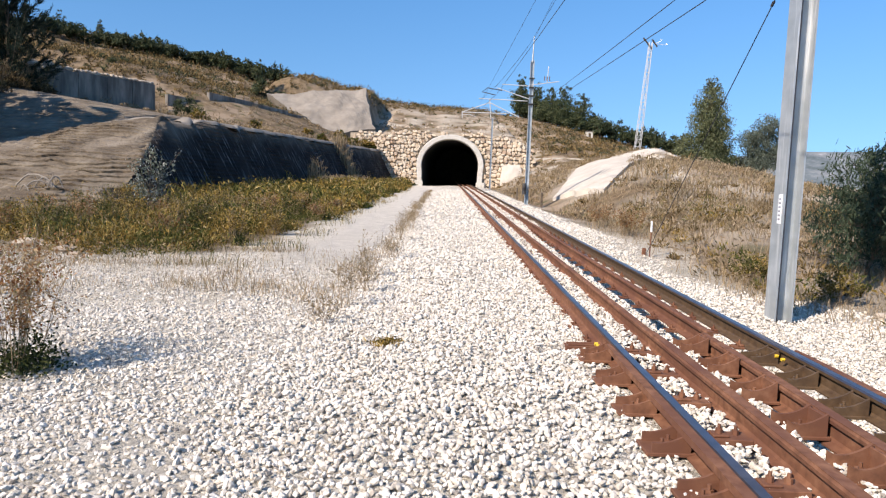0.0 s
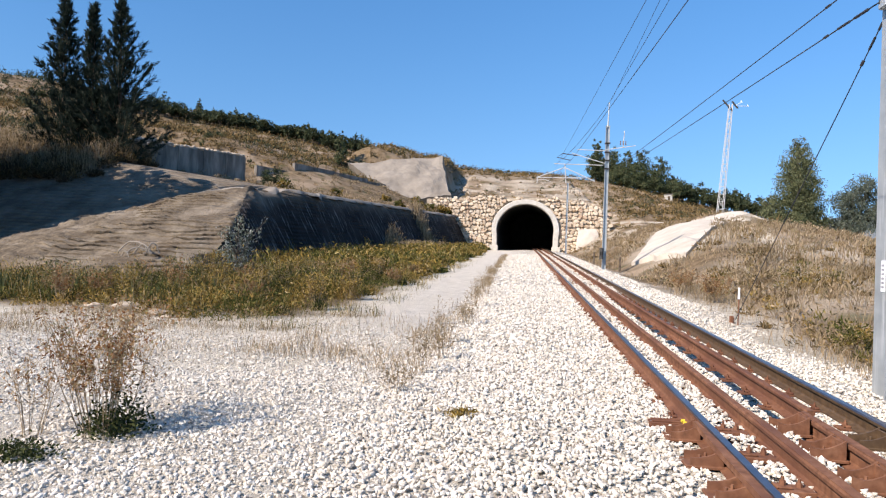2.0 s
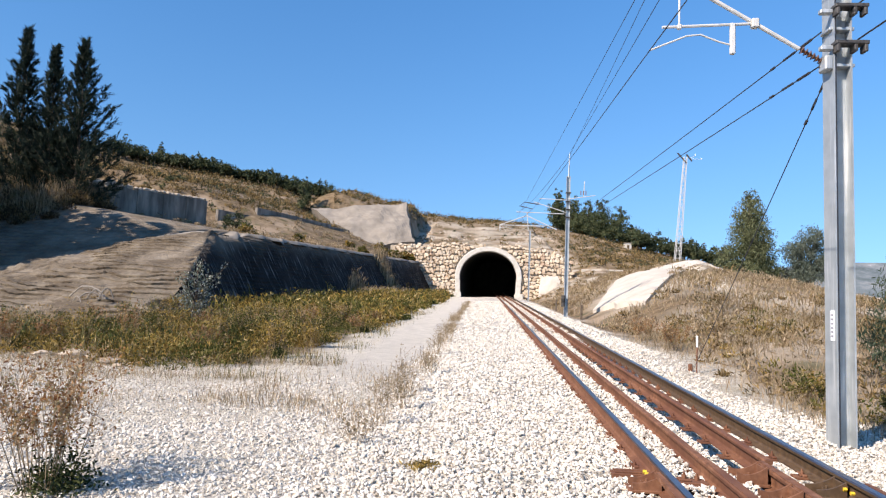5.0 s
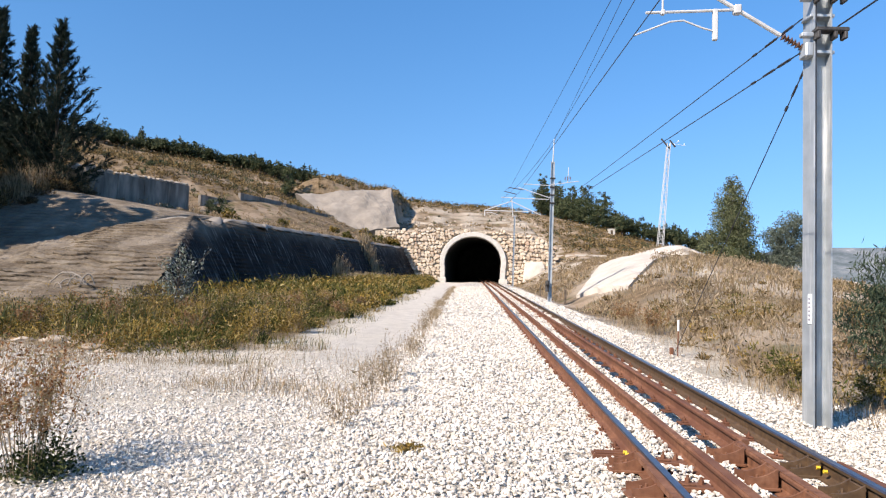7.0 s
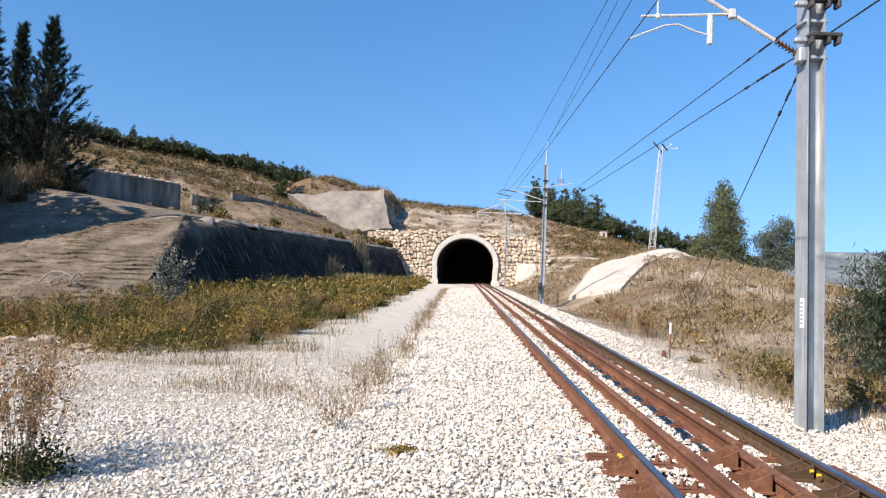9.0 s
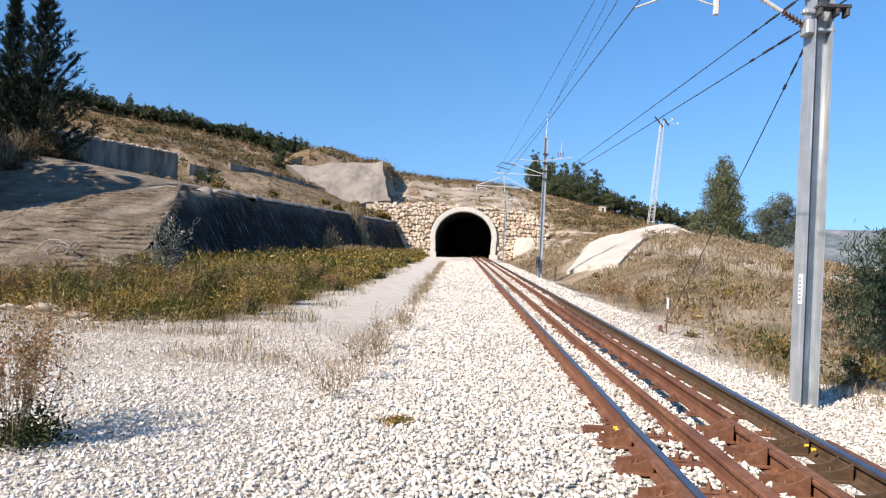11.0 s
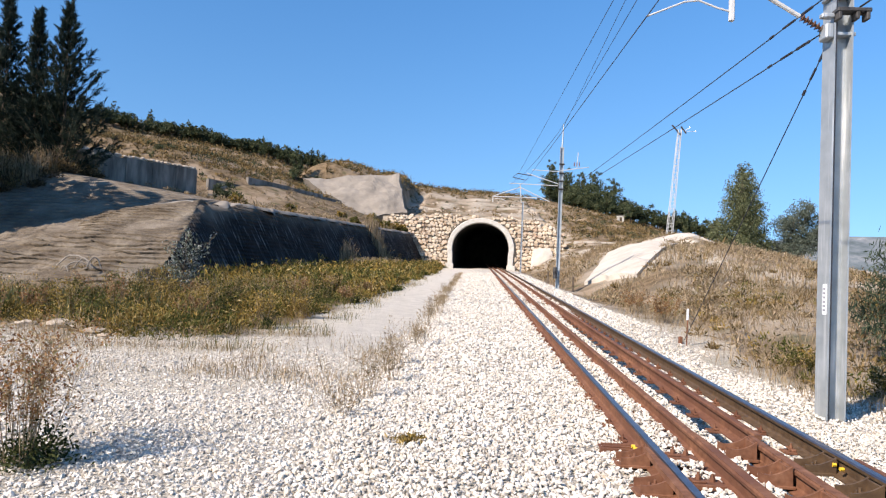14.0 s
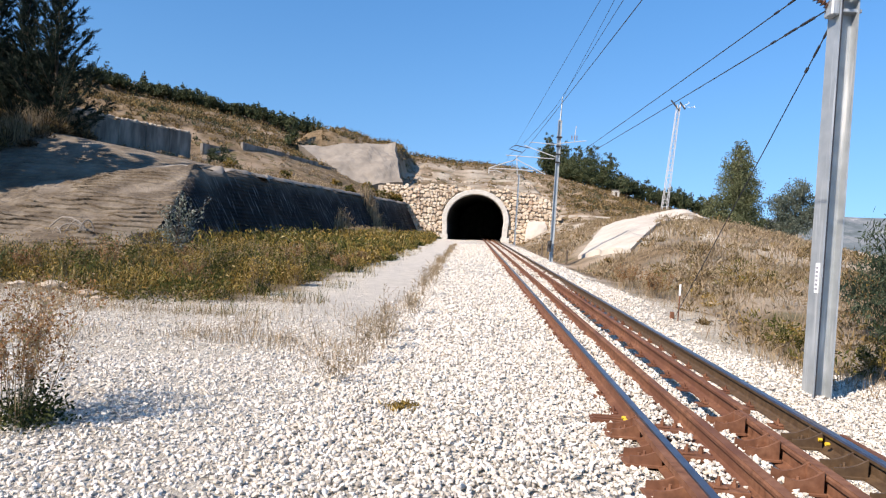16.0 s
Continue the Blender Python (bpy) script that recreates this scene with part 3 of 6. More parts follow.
# ---- track fittings ----
def hexbolt(bm, x, y, z, r=0.018, h=0.03):
    bmesh.ops.create_cone(bm, cap_ends=True, segments=6, radius1=r, radius2=r * 0.9, depth=h, matrix=Matrix.Translation((x, y, z + h / 2)))
    bmesh.ops.create_cone(bm, cap_ends=True, segments=6, radius1=r * 0.5, radius2=r * 0.45, depth=h * 1.2, matrix=Matrix.Translation((x, y, z + h * 1.2)))


def gusset(bm, x0, x1, y, h0, dip, h1, thick=0.018):
    """An upright rib from x0 (tall) to x1 with a hollow top edge."""
    outline = [(x0, 0.0), (x1, 0.0), (x1, h1)]
    for i in range(9, 0, -1):
        u = i / 10
        outline.append((x0 + (x1 - x0) * u, dip + (h0 - dip) * (1 - u) ** 2.2 + (h1 - dip) * u ** 5))
    outline.append((x0, h0))
    f = [bm.verts.new((x, y - thick / 2, z)) for x, z in outline]
    k = [bm.verts.new((x, y + thick / 2, z)) for x, z in outline]
    bm.faces.new(f)
    bm.faces.new(k[::-1])
    for i in range(len(f)):
        j = (i + 1) % len(f)
        bm.faces.new((f[i], f[j], k[j], k[i]))


def chair_mesh(side, mat, reach=0.25, h0=0.15, dip=0.075, h1=0.08, gap=0.10):
    """A rail chair: base plate, two hollow-topped ribs, a back plate and a bolt, reaching to that side of its rail."""
    bm = bmesh.new()
    x0, x1 = side * 0.02, side * reach
    box(bm, (min(0, x1 + side * 0.03), -gap - 0.02, 0.0), (max(0, x1 + side * 0.03), gap + 0.02, 0.024), 0.004)
    for dy in (-gap, gap):
        gusset(bm, x0, x1, dy, h0, dip, h1)
    box(bm, (min(x0, x0 + side * 0.02), -gap, 0.02), (max(x0, x0 + side * 0.02), gap, h0 * 0.9), 0.004)
    for bx, by in ((0.45, 0.03), (0.68, -0.03)):
        hexbolt(bm, side * reach * bx, by, 0.024, 0.024, 0.034)
    bmesh.ops.create_cone(bm, cap_ends=True, segments=8, radius1=0.04, radius2=0.04, depth=0.012, matrix=Matrix.Translation((side * reach * 0.56, 0, 0.03)))
    bmesh.ops.recalc_face_normals(bm, faces=bm.faces)
    me = bpy.data.meshes.new("rail_chair")
    bm.to_mesh(me)
    bm.free()
    me.materials.append(mat)
    return me


def plate_mesh(mat):
    """A flat sole plate with two bolts and a clip."""
    bm = bmesh.new()
    box(bm, (-0.13, -0.075, -0.02), (0.13, 0.075, 0.02), 0.004)
    box(bm, (-0.10, -0.045, 0.02), (0.0, 0.045, 0.036), 0.005)
    hexbolt(bm, 0.06, 0.02, 0.02, 0.022, 0.03)
    hexbolt(bm, -0.05, 0.0, 0.036, 0.022, 0.03)
    bmesh.ops.recalc_face_normals(bm, faces=bm.faces)
    me = bpy.data.meshes.new("sole_plate")
    bm.to_mesh(me)
    bm.free()
    me.materials.append(mat)
    return me


def clip_mesh():
    bm = bmesh.new()
    box(bm, (-0.17, -0.07, -0.01), (0.17, 0.07, 0.012), 0.003)
    for s in (-1, 1):
        box(bm, (s * 0.09 - 0.022, -0.05, 0.012), (s * 0.09 + 0.022, 0.05, 0.034), 0.006)
        rod(bm, [(s * 0.12, -0.03, 0.02), (s * 0.135, -0.02, 0.045), (s * 0.135, 0.02, 0.045), (s * 0.07, 0.03, 0.03)], 0.008, 5)
        hexbolt(bm, s * 0.1, 0, 0.034, 0.016, 0.024)
    me = bpy.data.meshes.new("rail_clip")
    bmesh.ops.recalc_face_normals(bm, faces=bm.faces)
    bm.to_mesh(me)
    bm.free()
    me.materials.append(rust)
    return me


def put_piece(name, me, x, y, z, parent, label="", rz=0.0):
    ob = new(name, me)
    ob.parent = parent
    ob.matrix_basis = pose(x, y, z, 0, 0, rz)
    return tagged(ob, label)


chair_l, chair_r = chair_mesh(-1, rust, 0.25, gap=0.088), chair_mesh(-1, rust_dark, 0.26, gap=0.09)
chair_g, clip_me, sole_me = chair_mesh(-1, rust, 0.27, 0.17, 0.085, 0.12, 0.095), clip_mesh(), plate_mesh(rust)
for k in range(16):
    y = 5.55 - 0.615 * k
    z = float(rail_z(y)) - 0.17
    put_piece("rail_chair", chair_l, float(track_x(y)) - GAUGE - 0.03, y, z, track, "rusty rail chair with ribs and a bolt")
    put_piece("rail_chair", chair_r, float(track_x(y)) + GAUGE - 0.03, y + 0.1, z, track, "greasy rail chair with ribs and bolts")
    put_piece("guard_chair", chair_g, float(track_x(y)) + GUARD - 0.13, y + 0.27, z + 0.03, track, "rusty guard rail bracket")
    put_piece("rail_clip", clip_me, float(track_x(y)) - GAUGE + 0.06, y, z, track)
    put_piece("sole_plate", sole_me, float(track_x(y)) - GAUGE + 0.22, y + 0.05, z + 0.065, track, "flat rusty sole plate with bolts")
for k in range(70):
    y = 6.2 + 0.615 * k
    z = float(rail_z(y)) - 0.175
    for off in (-GAUGE, GAUGE):
        put_piece("rail_clip", clip_me, float(track_x(y)) + off, y, z, track)
    if k < 30:
        for off in (-GUARD, GUARD):
            put_piece("rail_clip", clip_me, float(track_x(y)) + off, y, z - 0.004, track)


def bar_along(name, off, w, top, bottom, y0, y1, mat, label):
    bm = bmesh.new()
    ys = np.arange(y0, y1 + 0.01, 0.5)
    rings = []
    for i, y in enumerate(ys):
        cx, z = float(track_x(y)) + off, float(rail_z(y))
        ww = w * (0.45 if i == len(ys) - 1 else 1)
        rings.append([bm.verts.new((cx + dx, y, z + dz)) for dx, dz in ((-ww / 2, bottom), (ww / 2, bottom), (ww / 2, top), (-ww / 2, top))])
    for a, b in zip(rings, rings[1:]):
        for k in range(4):
            bm.faces.new((a[k], a[(k + 1) % 4], b[(k + 1) % 4], b[k]))
    bm.faces.new(rings[0][::-1])
    bm.faces.new(rings[-1])
    part(name, bm, mat, track, label)


bar_along("stock_rail", -GAUGE - 0.072, 0.066, -0.004, -0.048, -10, 5.75, rust, "reddish outer rail of the expansion joint")
bar_along("stock_rail", GAUGE + 0.072, 0.066, -0.004, -0.048, -10, 5.55, rust, "reddish outer rail of the expansion joint")
bar_along("guard_cover", -GUARD + 0.012, 0.078, 0.006, -0.022, -10, 6.0, rust, "flat rusty guard bar worn to the steel")
sweep_rail("guard_rail", GUARD - 0.10, -40, 6.0, track, (rust,), 0.0, "rusty inner guard rail")
bar_along("guard_cover", GUARD - 0.09, 0.078, 0.006, -0.022, -10, 6.1, rust, "flat rusty guard bar worn to the steel")
bm = bmesh.new()
box(bm, (-0.36, -0.07, -0.03), (0.0, 0.07, 0.02), 0.004)
box(bm, (-0.34, -0.05, 0.02), (-0.05, -0.02, 0.035), 0.003)
box(bm, (-0.34, 0.02, 0.02), (-0.05, 0.05, 0.035), 0.003)
bm.transform(pose(float(track_x(5.95)) - GAUGE, 5.95, float(rail_z(5.95)) - 0.16))
part("tie_plate", bm, rust, track, "rusty tie plate end in the ballast")
for off, y in ((-GAUGE - 0.115, 5.75), (-GAUGE - 0.115, 5.68), (GAUGE - 0.07, 5.55), (GAUGE - 0.07, 5.44)):
    bm = bmesh.new()
    bmesh.ops.create_cone(bm, cap_ends=True, segments=6, radius1=0.016, radius2=0.015, depth=0.03, matrix=pose(float(track_x(y)) + off, y, float(rail_z(y)) - 0.075, 0, 90, 0))
    part("bolt", bm, yellow_paint, track, "yellow painted bolt head")


# ---- mast fittings ----
def local(root, bm):
    bm.transform(Matrix.Translation(-root.location))
    return bm


def disc_string(bm, a, b, n, r):
    """A string of insulator sheds from a to b."""
    a, b = Vector(a), Vector(b)
    d = (b - a).normalized()
    turn = d.to_track_quat("Z", "Y").to_matrix().to_4x4()
    rod(bm, [a, b], r * 0.35, 8)
    for i in range(n):
        at = a.lerp(b, (i + 0.5) / n)
        bmesh.ops.create_cone(bm, cap_ends=True, segments=14, radius1=r, radius2=r * 0.45, depth=(b - a).length / n * 0.55, matrix=Matrix.Translation(at) @ turn)


def W(x, y, z):
    return Vector((x, y, EYE + z))


YM = M1.y
# cantilever of the near mast
bm = bmesh.new()
rod(bm, [W(3.82, YM, 3.32), W(2.34, YM, 4.21), W(1.75, YM, 4.58)], 0.027, 10)
part("main_tube", local(mast_near, bm), tube_white, mast_near, "pale steel cantilever tube")
bm = bmesh.new()
rod(bm, [W(2.15, YM, 3.58), W(3.28, YM, 3.64)], 0.019, 8)
part("steady_tube", local(mast_near, bm), tube_white, mast_near, "pale horizontal tube")
bm = bmesh.new()
rod(bm, [W(2.36, YM, 4.20), W(2.36, YM, 3.60)], 0.013, 8)
box(bm, W(2.325, YM - 0.03, 4.16), W(2.395, YM + 0.03, 4.26), 0.01)
box(bm, W(2.335, YM - 0.028, 3.555), W(2.385, YM + 0.028, 3.62), 0.008)
part("hanger", local(mast_near, bm), tube_white, mast_near)
bm = bmesh.new()
box(bm, W(2.985, YM - 0.03, 3.24), W(3.045, YM + 0.03, 3.64), 0.01)
box(bm, W(3.24, YM - 0.045, 3.58), W(3.33, YM + 0.045, 3.70), 0.012)
part("bracket_drop", local(mast_near, bm), tube_white, mast_near)
bm = bmesh.new()
rod(bm, [W(3.0, YM, 3.36), W(2.85, YM, 3.40), W(2.62, YM, 3.49), W(2.45, YM, 3.47), W(2.0, YM, 3.28)], 0.012, 8)
part("registration_arm", local(mast_near, bm), tube_white, mast_near, "bowed pale registration arm")
bm = bmesh.new()
disc_string(bm, W(3.84, YM, 3.31), W(4.10, YM, 3.16), 6, 0.05)
part("insulator", local(mast_near, bm), insulator_mat, mast_near, "brown ribbed insulator")
bm = bmesh.new()
box(bm, W(4.07, YM - 0.13, 3.02), W(4.165, YM + 0.05, 3.20), 0.015)
hexbolt(bm, 4.12, YM - 0.1, EYE + 3.1, 0.03, 0.04)
part("hinge_bracket", local(mast_near, bm), steel_galv, mast_near)
for z in (3.30, 3.76):
    bm = bmesh.new()
    box(bm, W(M1.x - 0.13, M1.y - 0.24, z), W(M1.x + 0.26, M1.y - 0.10, z + 0.05), 0.01)
    for dx in (-0.1, 0.1, 0.22):
        box(bm, W(M1.x + dx - 0.02, M1.y - 0.24, z - 0.09), W(M1.x + dx + 0.02, M1.y - 0.12, z), 0.008)
    part("feeder_bracket", local(mast_near, bm), steel_dark, mast_near, "black steel bracket")
    bm = bmesh.new()
    box(bm, W(M1.x - 0.145, M1.y - 0.115, z - 0.24), W(M1.x + 0.15, M1.y + 0.11, z - 0.20), 0.006)
    part("clamp_band", local(mast_near, bm), steel_galv, mast_near)
    bm = bmesh.new()
    box(bm, W(M1.x - 0.27, M1.y - 0.16, z - 0.05), W(M1.x - 0.12, M1.y - 0.08, z + 0.01), 0.012)
    part("lug", local(mast_near, bm), steel_galv, mast_near)
# black rod added for the dark line of shade in the column's recess
bm = bmesh.new()
rod(bm, [W(M1.x - 0.080, M1.y - 0.112, -2.0), W(M1.x - 0.080, M1.y - 0.112, 5.4)], 0.014, 6)
part("recess_shade_rod", local(mast_near, bm), wire_mat, mast_near, "black rod added as the dark shade line down the column")
# number plate of the mast, bars only
bm = bmesh.new()
box(bm, (M1.x - 0.119, M1.y - 0.09, EYE - 0.26), (M1.x - 0.1115, M1.y - 0.01, EYE + 0.10), 0.001)
plate = part("plate", local(mast_near, bm), white_plastic, mast_near, "white plate with dark marks")
for i in range(6):
    bm = bmesh.new()
    box(bm, (M1.x - 0.1205, M1.y - 0.075, EYE - 0.22 + i * 0.05), (M1.x - 0.1192, M1.y - 0.025, EYE - 0.195 + i * 0.05))
    bar = part("mark", local(mast_near, bm), bar_grey, plate)


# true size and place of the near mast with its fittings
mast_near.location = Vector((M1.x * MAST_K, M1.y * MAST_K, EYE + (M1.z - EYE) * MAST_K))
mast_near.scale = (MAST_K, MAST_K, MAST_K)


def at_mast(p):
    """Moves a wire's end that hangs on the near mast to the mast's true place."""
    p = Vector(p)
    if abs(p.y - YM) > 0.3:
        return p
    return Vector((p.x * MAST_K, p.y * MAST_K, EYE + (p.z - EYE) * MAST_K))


def wire(name, a, b, r, drop=0.0, n=16, label="dark overhead wire above the track", mat=None, group="overhead wires"):
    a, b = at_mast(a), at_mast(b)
    bm = bmesh.new()
    rod(bm, sag(a, b, drop, n), r, 5)
    ob = part(name, bm, mat or wire_mat)
    return tagged(ob, label, "wire", group)


BACK = -34.0
# contact wire, messenger and feeders along the track
wire("contact_wire", W(2.0, YM, 3.28), W(2.77, 36, 5.50), 0.0085, 0.02, label="dark contact wire over the track")
wire("contact_wire", W(2.77, 36, 5.50), W(2.83, 70, 8.10), 0.013, 0.02, label="dark contact wire over the track")
wire("contact_wire", W(2.45, BACK, 2.3), W(2.0, YM, 3.28), 0.0085, 0.02, label="dark contact wire over the track")
wire("messenger_wire", W(2.76, YM, 5.15), W(4.40, 36, 8.15), 0.0085, 0.03, label="dark messenger wire above the track")
wire("messenger_wire", W(4.40, 36, 8.15), W(3.5, 70, 9.90), 0.012, 0.35, label="dark messenger wire above the track")
wire("messenger_wire", W(2.5, BACK, 4.2), W(2.76, YM, 5.15), 0.0085, 0.4, label="dark messenger wire above the track")
wire("earth_wire", W(2.69, YM, 5.72), W(3.5, 70, 9.42), 0.0085, 0.04, label="dark earth wire high above the track")
wire("earth_wire", W(2.4, BACK, 4.9), W(2.69, YM, 5.72), 0.0085, 0.4, label="dark earth wire high above the track")
wire("feeder_wire", W(2.59, YM, 5.45), W(4.60, 36, 8.35), 0.0075, 0.03, label="thin dark wire high above the track")
wire("feeder_wire", W(4.06, YM, 3.10), W(6.05, 36, 5.35), 0.011, 0.02, label="dark twisted feeder wire between the masts")
wire("feeder_wire", W(4.09, YM, 3.54), W(5.88, 36, 5.60), 0.011, 0.02, label="dark twisted feeder wire between the masts")
wire("feeder_wire", W(M1.x + 0.25, YM, 3.45), W(6.4, -20, 5.2), 0.014, 0.2, label="dark twisted feeder wire leading away from the mast")
wire("feeder_wire", W(M1.x + 0.25, YM, 3.90), W(6.6, -20, 5.8), 0.012, 0.2, label="dark twisted feeder wire leading away from the mast")
for a, b in ((W(4.06, YM, 3.10), W(6.05, 36, 5.35)), (W(4.09, YM, 3.54), W(5.88, 36, 5.60))):
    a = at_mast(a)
    d = (b - a)
    for u0, u1, r in ((0.012, 0.028, 0.022), (0.034, 0.050, 0.02), (0.064, 0.070, 0.022)):
        bm = bmesh.new()
        rod(bm, [a + d * u0, a + d * u1], r, 6)
        tagged(part("wire_joint", bm, wire_mat), "dark clamped wire joint near the mast", "wire joint", "wire joints")
GUY = Vector((5.22, 16.2, ground_at(5.22, 16.2)))
wire("guy_wire", W(4.18, M1.y + 0.05, 3.0), GUY + Vector((0, 0, 0.12)), 0.009, 0.02, label="dark guy wire from the mast to a ground anchor")
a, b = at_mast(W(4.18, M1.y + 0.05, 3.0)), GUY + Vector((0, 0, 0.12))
for u0, u1, r in ((0.005, 0.035, 0.02), (0.05, 0.075, 0.02), (0.1, 0.11, 0.026)):
    bm = bmesh.new()
    rod(bm, [a.lerp(b, u0), a.lerp(b, u1)], r, 6)
    tagged(part("turnbuckle", bm, wire_mat), "dark turnbuckle on the guy wire", "turnbuckle", "turnbuckles")

# marker post and anchor stump across the track
root = empty("marker_post", GUY + Vector((0.06, 0.0, 0)), label="thin rusty marker post with a white top", category="post")
bm = bmesh.new()
rod(bm, [(0, 0, -0.1), (0.01, 0, 0.62)], 0.016, 8)
part("rod", bm, rust, root, "rusty rod")
bm = bmesh.new()
box(bm, (-0.016, -0.016, 0.62), (0.03, 0.016, 0.90), 0.006)
part("cap", bm, white_plastic, root, "white top")
bm = bmesh.new()
box(bm, (-0.045, -0.045, -0.1), (0.045, 0.045, 0.20), 0.015)
ob = part("anchor_stump", bm, rust)
ob.location = GUY + Vector((-0.05, 0.12, 0))
tagged(ob, "rusty anchor stump at the foot of the guy wire", "anchor")
for x, y in ((5.35, 47.0), (5.7, 37.4)):
    bm = bmesh.new()
    box(bm, (-0.06, -0.06, -0.2), (0.06, 0.06, 0.85), 0.015)
    ob = part("sleeper_post", bm, bark)
    ob.location = (x, y, ground_at(x, y))
    tagged(ob, "dark wooden post beside the track", "post", "wooden posts")

# middle mast
bm = bmesh.new()
rod(bm, [W(4.62, 36, 7.2), W(4.66, 36, 8.6)], 0.05, 6, 0.5)
part("spike", local(mast_mid, bm), steel_galv, mast_mid)
bm = bmesh.new()
for a, b in ((W(4.5, 35.85, 5.2), W(2.7, 35.85, 5.75)), (W(4.5, 35.85, 5.9), W(3.0, 35.85, 5.95)), (W(4.5, 35.85, 5.95), W(6.1, 35.85, 6.2)), (W(5.45, 35.85, 6.1), W(5.5, 35.85, 7.0))):
    rod(bm, [a, b], 0.022, 6)
part("cantilever", local(mast_mid, bm), tube_white, mast_mid, "pale cantilever tubes")
bm = bmesh.new()
rod(bm, [W(3.0, 35.8, 5.6), W(2.2, 35.8, 5.72), W(1.9, 35.8, 5.5), W(2.6, 35.8, 5.35)], 0.025, 6)
part("registration_arm", local(mast_mid, bm), steel_dark, mast_mid)
bm = bmesh.new()
for z in (4.9, 5.35, 5.8, 6.3):
    box(bm, W(4.48, 35.85, z), W(4.78, 36.12, z + 0.07), 0.02)
for z in (0.15, -0.05):
    rod(bm, [W(4.45, 35.78, z), W(4.45, 35.78, z + 0.42)], 0.11, 8)
tagged(part("fitting_set", local(mast_mid, bm), steel_dark, mast_mid, "dark clamps and counterweights"), kind="stuff")
bm = bmesh.new()
for i in range(3):
    disc_string(bm, W(5.30 + 0.14 * i, 35.85, 6.22), W(5.30 + 0.14 * i, 35.85, 6.46), 3, 0.04)
part("insulator", local(mast_mid, bm), insulator_mat, mast_mid)
# far mast with its gable-shaped arm
for name, pts, r in (("tie_bar", [W(1.6, 69.8, 8.5), W(6.5, 69.8, 8.5)], 0.055), ("strut", [W(1.6, 69.8, 8.5), W(4.55, 69.8, 9.6)], 0.05), ("strut", [W(4.55, 69.8, 9.6), W(7.8, 69.8, 8.15)], 0.05),
                     ("drop_bar", [W(1.65, 69.8, 8.5), W(1.65, 69.8, 7.9)], 0.05), ("registration_arm", [W(1.7, 69.7, 8.2), W(2.4, 69.7, 8.3), W(3.1, 69.7, 8.05)], 0.035), ("cross_arm", [W(3.4, 69.8, 10.0), W(8.6, 69.8, 9.9)], 0.045)):
    bm = bmesh.new()
    rod(bm, pts, r, 6)
    part(name, local(mast_far, bm), tube_white, mast_far, "pale steel tube")
bm = bmesh.new()
rod(bm, [W(4.75, 69.9, 7.9), W(4.55, 69.8, 10.0)], 0.05, 6)
part("king_post", local(mast_far, bm), tube_white, mast_far)


# ---- lattice pylon on the mound ----
def make_pylon():
    foot = Vector((22.25, 75.0, EYE + 5.9))
    top = Vector((23.05, 75.0, EYE + 17.75))
    root = empty("power_pylon", foot, label="slender pale lattice power pylon leaning a little on the mound", category="pylon")
    d = top - foot
    def corner(i, u):
        w = 0.30 * (1 - 0.45 * u)
        sx, sy = ((-1, -1), (1, -1), (1, 1), (-1, 1))[i]
        return d * u + Vector((sx * w, sy * w, 0))
    for i in range(4):
        bm = bmesh.new()
        rod(bm, [corner(i, -0.03), corner(i, 1.0)], 0.034, 5)
        part("leg", bm, tube_white, root)
    n = 14
    for i in range(4):
        bm = bmesh.new()
        for k in range(n):
            a, b = (i, (i + 1) % 4) if k % 2 else ((i + 1) % 4, i)
            rod(bm, [corner(a, k / n), corner(b, (k + 1) / n)], 0.016, 4)
            rod(bm, [corner(i, k / n), corner((i + 1) % 4, k / n)], 0.02, 4)
        part("lattice", bm, tube_white, root)
    bm = bmesh.new()
    rod(bm, [d + Vector((-0.9, 0, 0.45)), d + Vector((0.15, 0, -0.75))], 0.10, 5)
    rod(bm, [d + Vector((0.1, 0, 0.3)), d + Vector((0.75, 0, -0.5))], 0.10, 5)
    part("cross_arm", bm, steel_dark, root, "dark cross arms")
    bm = bmesh.new()
    for p in ((1.2, 0.2), (1.9, -0.25)):
        disc_string(bm, d + Vector((p[0], 0, p[1])), d + Vector((p[0] - 0.15, 0, p[1] + 0.18)), 3, 0.06)
        rod(bm, [d + Vector((0.4, 0, -0.2)), d + Vector((p[0], 0, p[1]))], 0.025, 4)
    part("insulator", bm, white_plastic, root, "pale insulators")


make_pylon()

# ---- sprayed concrete apron high on the hill, and pale concrete by the portal ----
apron_m = Mat("sprayed_concrete", 0.95, 0, 0.15)
cc = apron_m.ramp(apron_m.noise(0.5, 7, rough=0.65), [(0.3, (0.18, 0.155, 0.125)), (0.7, (0.30, 0.265, 0.22))])
apron_m.color(cc).bump(apron_m.noise(3, 6), 0.6, 0.08)
apron_mat = apron_m.m
white_m = Mat("pale_sprayed_concrete", 0.95, 0, 0.15)
cc = white_m.ramp(white_m.noise(0.9, 7, (1, 1, 0.6), 0.65), [(0.3, (0.40, 0.345, 0.28)), (0.7, (0.56, 0.51, 0.43))])
white_m.color(cc).bump(white_m.noise(4, 6), 0.5, 0.06)
white_mat = white_m.m


